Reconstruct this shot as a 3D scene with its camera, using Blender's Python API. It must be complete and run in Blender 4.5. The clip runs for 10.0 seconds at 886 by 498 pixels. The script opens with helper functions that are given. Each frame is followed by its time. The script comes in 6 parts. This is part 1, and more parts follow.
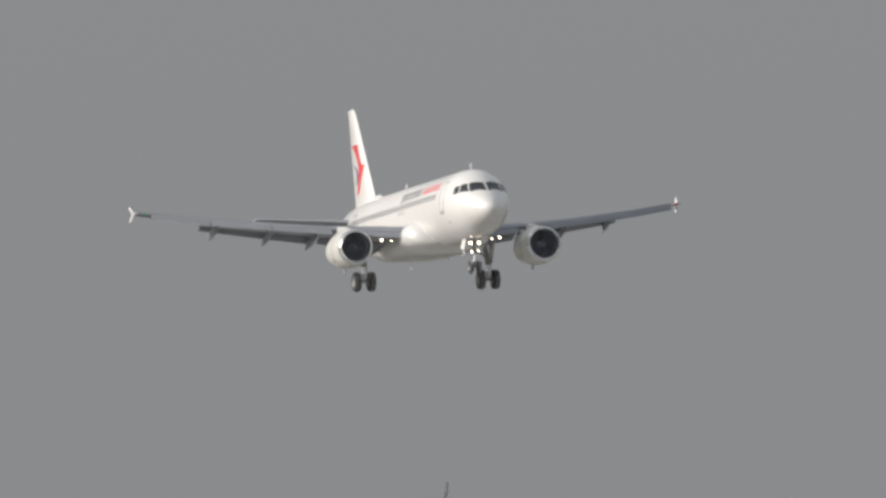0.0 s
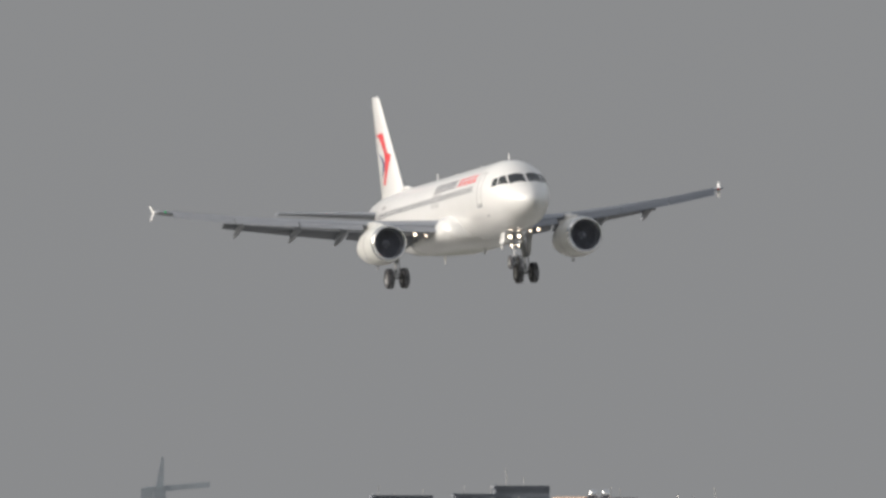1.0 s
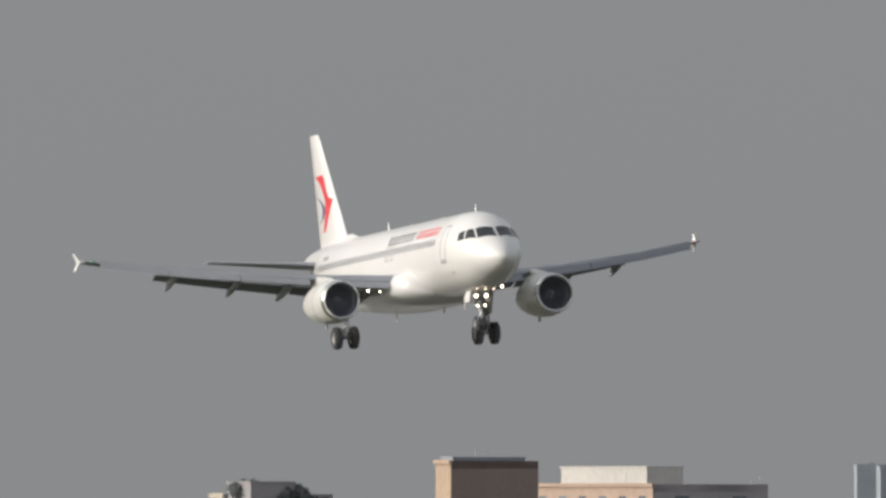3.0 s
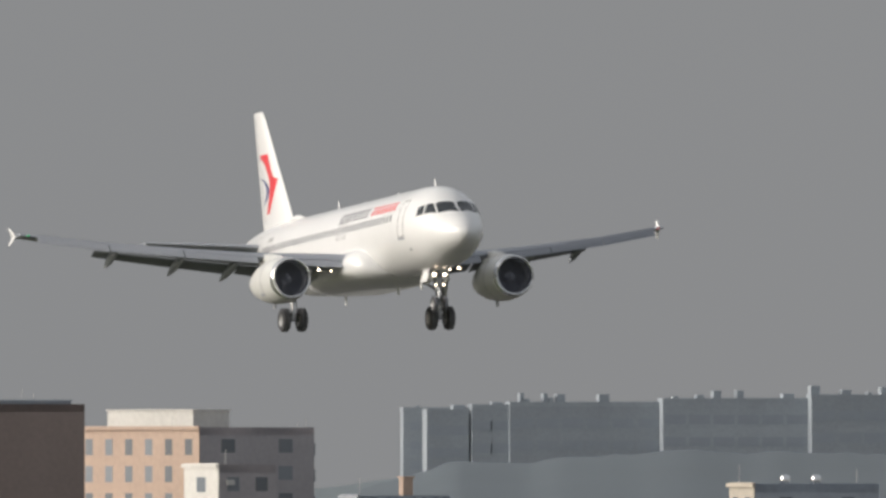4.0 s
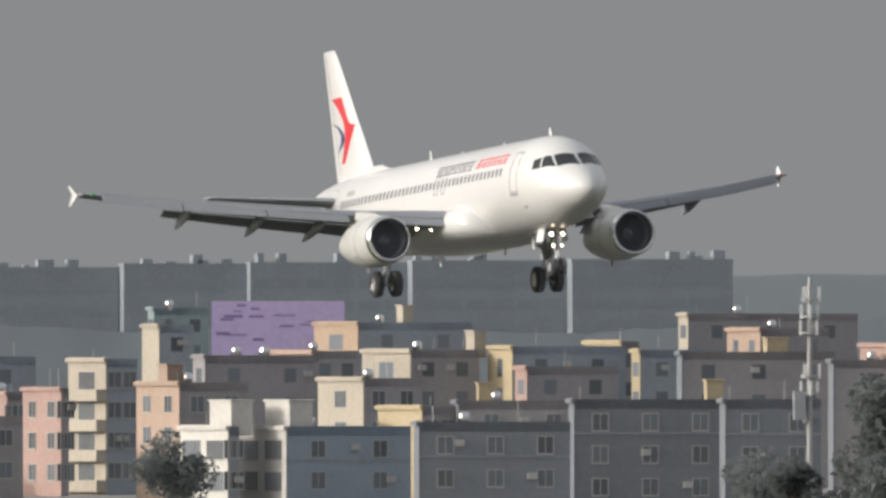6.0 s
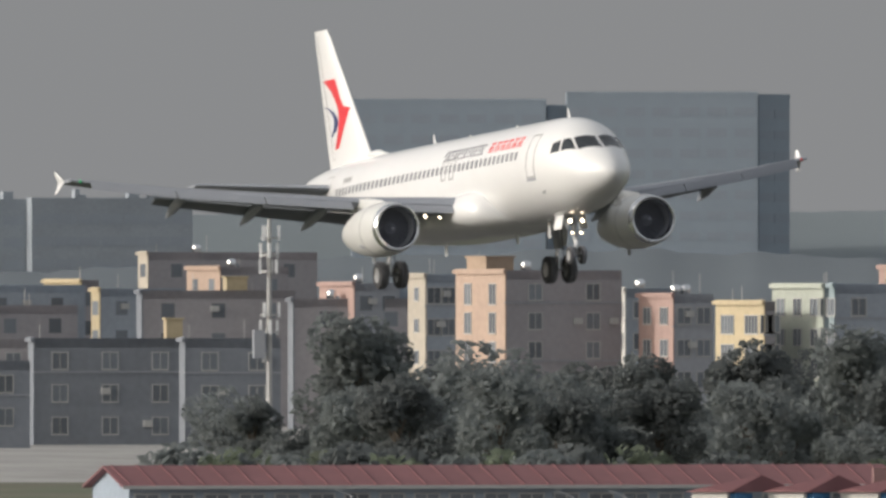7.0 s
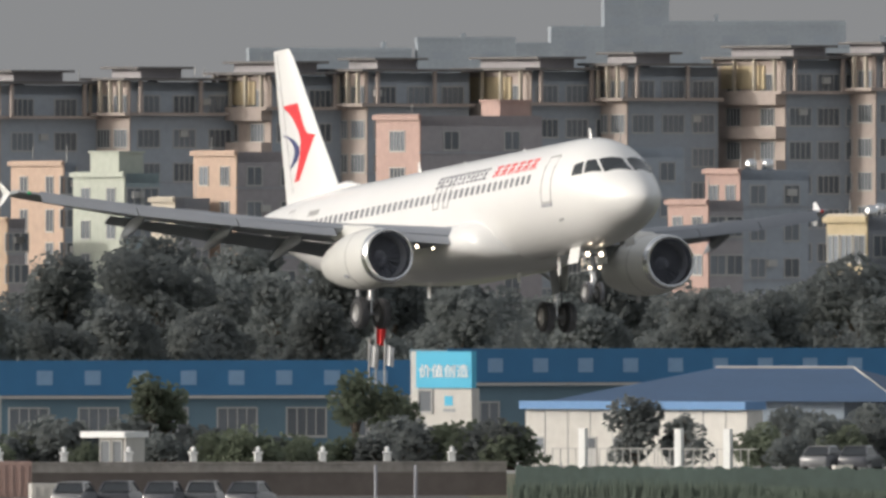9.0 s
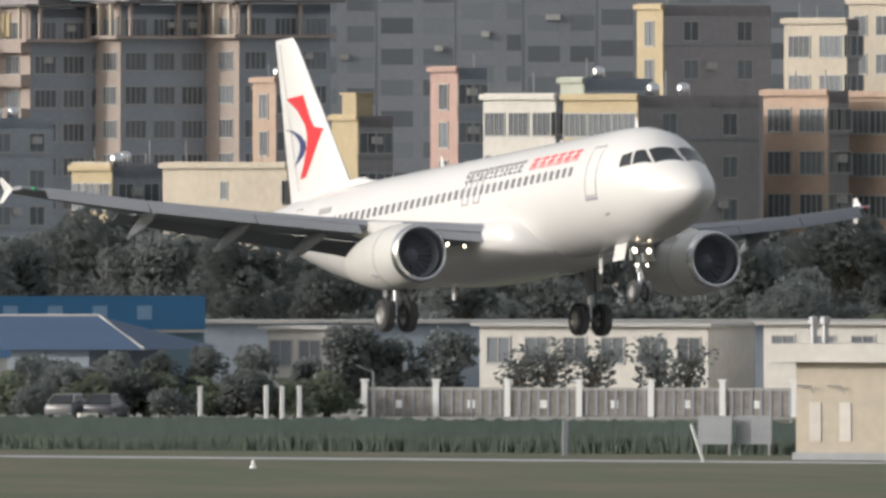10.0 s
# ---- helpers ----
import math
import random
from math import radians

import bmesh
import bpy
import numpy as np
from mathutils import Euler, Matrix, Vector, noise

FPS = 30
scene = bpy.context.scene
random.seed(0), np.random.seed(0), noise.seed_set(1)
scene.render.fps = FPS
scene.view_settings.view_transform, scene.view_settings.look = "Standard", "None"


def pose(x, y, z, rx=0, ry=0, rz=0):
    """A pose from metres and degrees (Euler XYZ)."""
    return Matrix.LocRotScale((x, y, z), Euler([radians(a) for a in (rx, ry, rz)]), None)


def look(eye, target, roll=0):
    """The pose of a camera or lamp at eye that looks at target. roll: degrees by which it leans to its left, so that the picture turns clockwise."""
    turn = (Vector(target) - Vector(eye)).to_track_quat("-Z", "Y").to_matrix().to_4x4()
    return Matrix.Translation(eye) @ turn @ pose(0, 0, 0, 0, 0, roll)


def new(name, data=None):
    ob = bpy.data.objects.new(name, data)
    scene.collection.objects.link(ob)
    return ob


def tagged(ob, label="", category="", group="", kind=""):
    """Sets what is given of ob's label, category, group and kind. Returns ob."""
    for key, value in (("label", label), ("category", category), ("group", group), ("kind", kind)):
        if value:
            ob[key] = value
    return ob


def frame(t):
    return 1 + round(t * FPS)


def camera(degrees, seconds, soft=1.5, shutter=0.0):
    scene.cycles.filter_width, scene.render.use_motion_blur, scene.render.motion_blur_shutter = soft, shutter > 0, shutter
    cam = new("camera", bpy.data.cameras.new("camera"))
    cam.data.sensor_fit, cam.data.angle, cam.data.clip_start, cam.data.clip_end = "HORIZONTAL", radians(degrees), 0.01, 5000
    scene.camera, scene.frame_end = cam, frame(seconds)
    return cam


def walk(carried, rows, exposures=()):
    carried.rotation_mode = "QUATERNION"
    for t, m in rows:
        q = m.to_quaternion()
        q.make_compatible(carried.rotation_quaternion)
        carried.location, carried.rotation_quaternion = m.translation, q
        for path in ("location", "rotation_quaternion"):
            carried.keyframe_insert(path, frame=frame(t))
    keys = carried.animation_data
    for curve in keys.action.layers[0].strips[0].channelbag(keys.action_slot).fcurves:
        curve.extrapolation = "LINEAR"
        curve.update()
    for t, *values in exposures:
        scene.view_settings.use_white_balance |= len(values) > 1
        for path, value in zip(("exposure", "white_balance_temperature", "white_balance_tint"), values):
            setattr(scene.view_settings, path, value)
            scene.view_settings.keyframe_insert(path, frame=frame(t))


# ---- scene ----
# A telephoto lens on a rooftop, 15 m above the airfield, follows a landing airliner.
EYE = 15.0
cam = camera(1.9962, 10.0, soft=3.0)
# seconds, bearing to the right of north, elevation (degrees)
PAN = [
    (0, -0.4062, 0.6735), (0.5, -0.0649, 0.6239), (1, 0.2355, 0.6162), (1.5, 0.5946, 0.5653), (2, 0.9982, 0.5335),
    (2.5, 1.4235, 0.5309), (3, 1.9672, 0.6290), (3.2, 2.2065, 0.6264), (4.3, 3.2251, 0.4418), (4.5, 3.3754, 0.4100),
    (5, 3.8184, 0.3336), (5.5, 4.3710, 0.2661), (6, 4.8892, 0.2139), (6.2, 5.0624, 0.1884), (7.3, 6.5254, 0.0458),
    (7.5, 6.7813, 0.0267), (8, 7.4930, -0.0980), (8.5, 8.2251, -0.1019), (9, 9.0566, -0.1019), (9.5, 9.9440, -0.1655),
    (10, 10.7576, -0.2190),
]
walk(cam, [(t, pose(0, 0, EYE, 90 + up, 0, -bearing)) for t, bearing, up in PAN])

# ---- world and sun: a low warm sun in thick grey haze ----
SUN_AZ, SUN_EL = 264.0, 16.0          # degrees clockwise from north, degrees up
world = bpy.data.worlds.new("hazy_sky")
scene.world = world
world.use_nodes = True
wn = world.node_tree
wn.nodes.clear()
w_out = wn.nodes.new("ShaderNodeOutputWorld")
w_sky = wn.nodes.new("ShaderNodeTexSky")
w_sky.sky_type = "NISHITA"
w_sky.sun_disc = False
w_sky.sun_elevation, w_sky.sun_rotation = radians(SUN_EL), radians(SUN_AZ)
w_sky.dust_density, w_sky.air_density = 10.0, 1.0
w_b1 = wn.nodes.new("ShaderNodeBackground")
w_b1.inputs[1].default_value = 0.11
w_b2 = wn.nodes.new("ShaderNodeBackground")       # the haze that scatters the sun into every direction
w_b2.inputs[0].default_value = (0.98, 0.995, 1.02, 1)
w_b2.inputs[1].default_value = 0.259
w_add = wn.nodes.new("ShaderNodeAddShader")
w_pale = wn.nodes.new("ShaderNodeHueSaturation")   # thick haze pales the sky's colours
w_pale.inputs["Saturation"].default_value = 0.45
wn.links.new(w_sky.outputs[0], w_pale.inputs["Color"])
wn.links.new(w_pale.outputs[0], w_b1.inputs[0])
wn.links.new(w_b1.outputs[0], w_add.inputs[0])
wn.links.new(w_b2.outputs[0], w_add.inputs[1])
wn.links.new(w_add.outputs[0], w_out.inputs[0])

sun = new("sun", bpy.data.lights.new("sun", "SUN"))
sun.data.energy, sun.data.angle, sun.data.color = 1.8, radians(1.0), (1.0, 0.955, 0.90)
_sd = Vector((math.sin(radians(SUN_AZ)) * math.cos(radians(SUN_EL)), math.cos(radians(SUN_AZ)) * math.cos(radians(SUN_EL)), math.sin(radians(SUN_EL))))
sun.matrix_basis = look(_sd * 500, (0, 0, 0))


# ---- materials ----
def material(name, colour, rough=0.6, metal=0.0, vary=0.12, grain=3.0, stain=0.3, bump=0.15, coat=0.0, random_piece=0.0, emit=0.0, spec=0.5):
    """A surface with fine grain, broad stains and a little relief, in metres."""
    m = bpy.data.materials.new(name)
    m.use_nodes = True
    nt = m.node_tree
    b = nt.nodes["Principled BSDF"]
    b.inputs["Roughness"].default_value, b.inputs["Metallic"].default_value = rough, metal
    b.inputs["Coat Weight"].default_value = coat
    b.inputs["Coat Roughness"].default_value = 0.10
    b.inputs["Specular IOR Level"].default_value = spec
    if emit:
        b.inputs["Emission Color"].default_value = (*colour, 1)
        b.inputs["Emission Strength"].default_value = emit
    co = nt.nodes.new("ShaderNodeTexCoord")
    n1 = nt.nodes.new("ShaderNodeTexNoise")
    n1.inputs["Scale"].default_value, n1.inputs["Detail"].default_value = grain, 6
    n2 = nt.nodes.new("ShaderNodeTexNoise")
    n2.inputs["Scale"].default_value, n2.inputs["Detail"].default_value = stain, 4
    nt.links.new(co.outputs["Object"], n1.inputs["Vector"])
    nt.links.new(co.outputs["Object"], n2.inputs["Vector"])
    mul = nt.nodes.new("ShaderNodeMath")
    mul.operation = "MULTIPLY_ADD"
    nt.links.new(n1.outputs["Fac"], mul.inputs[0])
    mul.inputs[1].default_value = 0.8
    nt.links.new(n2.outputs["Fac"], mul.inputs[2])
    ramp = nt.nodes.new("ShaderNodeMapRange")
    ramp.inputs["From Min"].default_value, ramp.inputs["From Max"].default_value = 0.5, 1.3
    ramp.inputs["To Min"].default_value, ramp.inputs["To Max"].default_value = 1 - vary, 1 + vary
    nt.links.new(mul.outputs[0], ramp.inputs["Value"])
    hsv = nt.nodes.new("ShaderNodeHueSaturation")
    hsv.inputs["Color"].default_value = (*colour, 1)
    src = ramp.outputs[0]
    if random_piece:
        info = nt.nodes.new("ShaderNodeObjectInfo")
        mr = nt.nodes.new("ShaderNodeMapRange")
        mr.inputs["To Min"].default_value, mr.inputs["To Max"].default_value = 1 - random_piece, 1 + random_piece
        nt.links.new(info.outputs["Random"], mr.inputs["Value"])
        mm = nt.nodes.new("ShaderNodeMath")
        mm.operation = "MULTIPLY"
        nt.links.new(mr.outputs[0], mm.inputs[0])
        nt.links.new(ramp.outputs[0], mm.inputs[1])
        src = mm.outputs[0]
    nt.links.new(src, hsv.inputs["Value"])
    nt.links.new(hsv.outputs[0], b.inputs["Base Color"])
    if bump:
        bp = nt.nodes.new("ShaderNodeBump")
        bp.inputs["Strength"].default_value, bp.inputs["Distance"].default_value = bump, 0.05
        nt.links.new(n1.outputs["Fac"], bp.inputs["Height"])
        nt.links.new(bp.outputs[0], b.inputs["Normal"])
    return m


M = {}
M["white_paint"] = material("white_paint", (0.775, 0.775, 0.77), 0.42, vary=0.035, grain=0.9, stain=0.15, bump=0.0, coat=0.8)
M["radome"] = material("radome_paint", (0.80, 0.80, 0.79), 0.35, vary=0.03, grain=1.5, stain=0.4, bump=0.0, coat=0.3)
M["wing_grey"] = material("wing_grey_paint", (0.27, 0.29, 0.325), 0.5, vary=0.06, grain=1.2, stain=0.3, bump=0.0)
M["slat_grey"] = material("slat_grey_paint", (0.25, 0.265, 0.295), 0.55, vary=0.06, grain=1.2, stain=0.3, bump=0.0)
M["flap_grey"] = material("flap_grey_paint", (0.21, 0.225, 0.255), 0.55, vary=0.08, grain=1.5, stain=0.4, bump=0.0)
M["nacelle"] = material("nacelle_paint", (0.62, 0.62, 0.60), 0.38, vary=0.05, grain=1.0, stain=0.5, bump=0.0, coat=0.2)
M["bare_metal"] = material("polished_metal", (0.80, 0.81, 0.83), 0.22, metal=1.0, vary=0.05, bump=0.0)
M["dull_metal"] = material("dull_metal", (0.42, 0.43, 0.45), 0.45, metal=0.7, vary=0.1, bump=0.0)
M["gear_white"] = material("gear_paint", (0.42, 0.43, 0.44), 0.5, vary=0.1, bump=0.0)
M["tyre"] = material("tyre_rubber", (0.06, 0.06, 0.065), 0.85, vary=0.15, bump=0.1)
M["hub"] = material("wheel_hub", (0.32, 0.32, 0.32), 0.45, metal=0.3, vary=0.1, bump=0.0)
M["inlet_dark"] = material("inlet_liner", (0.33, 0.34, 0.38), 0.6, vary=0.1, bump=0.0)
M["fan"] = material("fan_blades", (0.24, 0.25, 0.29), 0.75, metal=0.0, vary=0.1, bump=0.0)
M["cockpit_glass"] = material("cockpit_glass", (0.03, 0.035, 0.04), 0.12, vary=0.02, bump=0.0, spec=0.6)
M["cabin_glass"] = material("cabin_window", (0.12, 0.13, 0.15), 0.3, vary=0.05, bump=0.0)
M["door_line"] = material("door_seam", (0.33, 0.33, 0.33), 0.6, vary=0.05, bump=0.0)
M["logo_red"] = material("red_paint", (0.72, 0.035, 0.045), 0.4, vary=0.03, bump=0.0, coat=0.3)
M["logo_blue"] = material("navy_paint", (0.035, 0.05, 0.17), 0.4, vary=0.03, bump=0.0, coat=0.3)
M["name_grey"] = material("dark_grey_letter_paint", (0.07, 0.072, 0.10), 0.4, vary=0.03, bump=0.0, coat=0.3)
M["lamp_glow"] = material("lamp_glow", (1.0, 0.82, 0.62), 0.3, vary=0.0, bump=0.0, emit=8.0)
M["nav_green"] = material("green_lens", (0.05, 0.5, 0.2), 0.2, vary=0.0, bump=0.0)
M["nav_red"] = material("red_lens", (0.5, 0.03, 0.02), 0.2, vary=0.0, bump=0.0)


# ---- mesh helpers ----
def mesh_of(bm, name, mat, smooth=False):
    me = bpy.data.meshes.new(name)
    bm.normal_update()
    bm.to_mesh(me)
    bm.free()
    me.materials.append(mat)
    if smooth:
        me.polygons.foreach_set("use_smooth", [True] * len(me.polygons))
        me.set_sharp_from_angle(angle=radians(42))
    return me


def part(name, bm, mat, parent=None, label="", smooth=False):
    ob = new(name, mesh_of(bm, name, mat, smooth))
    ob.parent = parent
    if label:
        ob["label"] = label
    return ob


def share(name, me, parent, m, label=""):
    """A further object on the mesh me under parent, at the pose m in parent's space."""
    ob = new(name, me)
    ob.parent = parent
    ob.matrix_basis = m
    if label:
        ob["label"] = label
    return ob


def empty(name, m=None):
    ob = new(name)
    if m is not None:
        ob.matrix_basis = m
    return ob


def add_box(bm, x0, x1, y0, y1, z0, z1, m=None):
    vs = [bm.verts.new(v) for v in ((x0, y0, z0), (x1, y0, z0), (x1, y1, z0), (x0, y1, z0), (x0, y0, z1), (x1, y0, z1), (x1, y1, z1), (x0, y1, z1))]
    for f in ((3, 2, 1, 0), (4, 5, 6, 7), (0, 1, 5, 4), (1, 2, 6, 5), (2, 3, 7, 6), (3, 0, 4, 7)):
        bm.faces.new([vs[i] for i in f])
    if m is not None:
        for v in vs:
            v.co = m @ v.co
    return vs


def box(x0, x1, y0, y1, z0, z1):
    bm = bmesh.new()
    add_box(bm, x0, x1, y0, y1, z0, z1)
    return bm


def loft(rings, closed=True, caps=True):
    """Skin over rings of equally many points."""
    bm = bmesh.new()
    vr = [[bm.verts.new(p) for p in r] for r in rings]
    n = len(rings[0])
    for a, b in zip(vr, vr[1:]):
        for i in range(n if closed else n - 1):
            j = (i + 1) % n
            bm.faces.new((a[i], a[j], b[j], b[i]))
    if caps and closed:
        bm.faces.new(vr[0][::-1])
        bm.faces.new(vr[-1])
    bmesh.ops.recalc_face_normals(bm, faces=bm.faces)
    return bm


def tube(points, radius, n=8, bm=None):
    """A round rod along points; radius is one number or one for each point."""
    bm = bm or bmesh.new()
    pts = [Vector(p) for p in points]
    rs = radius if isinstance(radius, (list, tuple)) else [radius] * len(pts)
    rings = []
    for i, p in enumerate(pts):
        d = (pts[min(i + 1, len(pts) - 1)] - pts[max(i - 1, 0)]).normalized()
        u = d.orthogonal().normalized()
        w = d.cross(u)
        rings.append([bm.verts.new(p + rs[i] * (math.cos(k * math.tau / n) * u + math.sin(k * math.tau / n) * w)) for k in range(n)])
    for a, b in zip(rings, rings[1:]):
        for i in range(n):
            bm.faces.new((a[i], a[(i + 1) % n], b[(i + 1) % n], b[i]))
    bm.faces.new(rings[0][::-1])
    bm.faces.new(rings[-1])
    return bm


def lathe(profile, axis="x", n=32, close=False):
    """Turn (along, radius) pairs about an axis through the origin."""
    bm = bmesh.new()
    rings = []
    for s, r in profile:
        ring = []
        for k in range(n):
            c, d = r * math.cos(k * math.tau / n), r * math.sin(k * math.tau / n)
            ring.append(bm.verts.new({"x": (s, c, d), "y": (c, s, d), "z": (c, d, s)}[axis]))
        rings.append(ring)
    pairs = list(zip(rings, rings[1:]))
    if close:
        pairs.append((rings[-1], rings[0]))
    for a, b in pairs:
        for i in range(n):
            bm.faces.new((a[i], a[(i + 1) % n], b[(i + 1) % n], b[i]))
    bmesh.ops.recalc_face_normals(bm, faces=bm.faces)
    return bm


# ---- ground ----
def material_ground(name, c1, c2, scale, rough=0.95):
    m = material(name, c1, rough, vary=0.25, grain=0.9, stain=0.02, bump=0.3)
    nt = m.node_tree
    hsv = [q for q in nt.nodes if q.type == "HUE_SAT"][0]
    mix = nt.nodes.new("ShaderNodeMix")
    mix.data_type = "RGBA"
    mix.inputs[6].default_value, mix.inputs[7].default_value = (*c1, 1), (*c2, 1)
    nz = nt.nodes.new("ShaderNodeTexNoise")
    nz.inputs["Scale"].default_value, nz.inputs["Detail"].default_value = scale, 5
    co = nt.nodes.new("ShaderNodeTexCoord")
    mp = nt.nodes.new("ShaderNodeMapping")
    mp.inputs["Scale"].default_value = (1, 0.25, 1)
    nt.links.new(co.outputs["Object"], mp.inputs[0])
    nt.links.new(mp.outputs[0], nz.inputs["Vector"])
    cr = nt.nodes.new("ShaderNodeMapRange")
    cr.inputs["From Min"].default_value, cr.inputs["From Max"].default_value = 0.4, 0.62
    nt.links.new(nz.outputs["Fac"], cr.inputs["Value"])
    nt.links.new(cr.outputs[0], mix.inputs[0])
    nt.links.new(mix.outputs[2], hsv.inputs["Color"])
    return m


M["grass"] = material_ground("airfield_grass", (0.085, 0.105, 0.06), (0.125, 0.118, 0.078), 0.12)
M["runway"] = material_ground("runway_asphalt", (0.055, 0.055, 0.055), (0.075, 0.073, 0.07), 0.3)
bm = bmesh.new()
vs = [bm.verts.new(v) for v in ((-5000, -3000, 0), (6000, -3000, 0), (6000, 9000, 0), (-5000, 9000, 0))]
bm.faces.new(vs)
tagged(part("ground", bm, M["grass"]), "flat dusty grass and earth of the airfield", "ground", kind="structure")
# the runway lies along the flight path, nearer than the fence
rw = part("runway", box(-2600, 1400, -22.5, 22.5, -0.2, 0.012), M["runway"])
rw.matrix_basis = pose(200, 769, 0, 0, 0, -75.99)
tagged(rw, "grey asphalt runway strip across the airfield", "runway", kind="structure")
# pale dusty concrete under the town, added to bounce light; behind the tree belt
M["town_ground"] = material_ground("dusty_concrete", (0.34, 0.335, 0.32), (0.27, 0.265, 0.25), 0.08)
tg = part("pavement", box(-900, 1500, 1900, 4800, -0.2, 0.02), M["town_ground"])
tagged(tg, "pale dusty concrete ground of the town", "pavement", kind="structure")
yd = part("yard", box(-300, 600, 1395, 1640, -0.2, 0.016), M["town_ground"])
tagged(yd, "pale dusty concrete works yard", "yard", kind="structure")


# ---- the airliner: x forward from the nose, y to its left wing, z up from the cabin's axis ----
# distance behind the nose, height of the section's middle, half height, half width
SECTIONS = [(0.0, -0.56, 0.03, 0.03), (0.08, -0.55, 0.22, 0.23), (0.25, -0.53, 0.42, 0.44), (0.7, -0.49, 0.73, 0.79), (1.3, -0.42, 0.98, 1.12), (1.77, -0.36, 1.17, 1.30),
            (2.3, -0.25, 1.45, 1.47), (2.75, -0.17, 1.67, 1.59), (3.4, -0.08, 1.88, 1.75), (4.4, -0.01, 2.02, 1.91), (5.6, 0.0, 2.07, 1.975), (8, 0.0, 2.07, 1.975), (11, 0.0, 2.07, 1.975), (14, 0.0, 2.07, 1.975),
            (18, 0.0, 2.07, 1.975), (21.5, 0.0, 2.07, 1.975), (24, 0.01, 2.06, 1.965), (26, 0.08, 1.99, 1.91), (28, 0.24, 1.82, 1.77), (30, 0.47, 1.57, 1.54), (32, 0.72, 1.27, 1.22),
            (34, 0.97, 0.92, 0.84), (36, 1.2, 0.52, 0.46), (37.2, 1.32, 0.25, 0.22), (37.57, 1.35, 0.13, 0.12)]


def section(a):
    for p, q in zip(SECTIONS, SECTIONS[1:]):
        if a <= q[0]:
            f = (a - p[0]) / (q[0] - p[0])
            return [p[k] + (q[k] - p[k]) * f for k in (1, 2, 3)]
    return SECTIONS[-1][1:]


def skin(a, deg, side, off=0.0):
    """A point of the fuselage's skin: a behind the nose, deg down from the top, on side -1 (right) or 1 (left)."""
    zc, hh, hw = section(a)
    s, c = math.sin(radians(deg)), math.cos(radians(deg))
    return Vector((-a, side * (hw + off) * s, zc + (hh + off) * c))


def skin_at(a, z, side, off=0.0):
    zc, hh, hw = section(a)
    return skin(a, math.degrees(math.acos(max(-1, min(1, (z - zc) / hh)))), side, off)


def skin_patch(corners, side, off=0.014, n=5, by_height=False, depth=0.03):
    """A plate that follows the skin between four corners (a, degrees or height), with an edge that sinks into it."""
    bm = bmesh.new()
    f = skin_at if by_height else skin
    top, low = [], []
    for i in range(n + 1):
        rt, rl = [], []
        for j in range(n + 1):
            u, v = i / n, j / n
            p = [(corners[0][k] * (1 - u) + corners[1][k] * u) * (1 - v) + (corners[3][k] * (1 - u) + corners[2][k] * u) * v for k in (0, 1)]
            rt.append(bm.verts.new(f(p[0], p[1], side, off)))
            rl.append(bm.verts.new(f(p[0], p[1], side, off - depth)))
        top.append(rt)
        low.append(rl)
    for i in range(n):
        for j in range(n):
            bm.faces.new((top[i][j], top[i + 1][j], top[i + 1][j + 1], top[i][j + 1]))
    edge = [(i, 0) for i in range(n)] + [(n, j) for j in range(n)] + [(i, n) for i in range(n, 0, -1)] + [(0, j) for j in range(n, 0, -1)]
    for (i, j), (k, l) in zip(edge, edge[1:] + edge[:1]):
        bm.faces.new((top[i][j], low[i][j], low[k][l], top[k][l]))
    bmesh.ops.recalc_face_normals(bm, faces=bm.faces)
    return bm


def aerofoil(le, te, z_le, z_te, y, thick, n=9, camber=0.02):
    """A closed wing section at y from the leading edge le to the trailing edge te (distances behind the nose)."""
    up, dn = [], []
    for i in range(n):
        s = 0.5 - 0.5 * math.cos(math.pi * i / (n - 1))
        t = 5 * thick * (0.2969 * math.sqrt(s) - 0.126 * s - 0.3516 * s * s + 0.2843 * s ** 3 - 0.1015 * s ** 4)
        c = te - le
        x, zz = -(le + s * c), z_le + (z_te - z_le) * s + camber * c * 4 * s * (1 - s)
        up.append(Vector((x, y, zz + t * c)))
        dn.append(Vector((x, y, zz - t * c)))
    return up + dn[-2:0:-1]


def along(table, y):
    for p, q in zip(table, table[1:]):
        if y <= q[0]:
            f = (y - p[0]) / (q[0] - p[0])
            return [p[k] + (q[k] - p[k]) * f for k in range(1, len(p))]
    return table[-1][1:]


# half span: leading edge, trailing edge, height, thickness
WING = [(1.2, 11.9, 18.7, -1.14, 0.13), (2.0, 12.45, 18.75, -1.07, 0.128), (5.7, 15.0, 19.4, -0.66, 0.112), (6.4, 15.37, 19.55, -0.58, 0.108), (9.5, 17.06, 20.5, -0.18, 0.105), (12.8, 18.85, 21.45, 0.28, 0.11), (16.0, 20.6, 22.35, 0.85, 0.105), (16.6, 20.95, 22.5, 0.96, 0.09)]


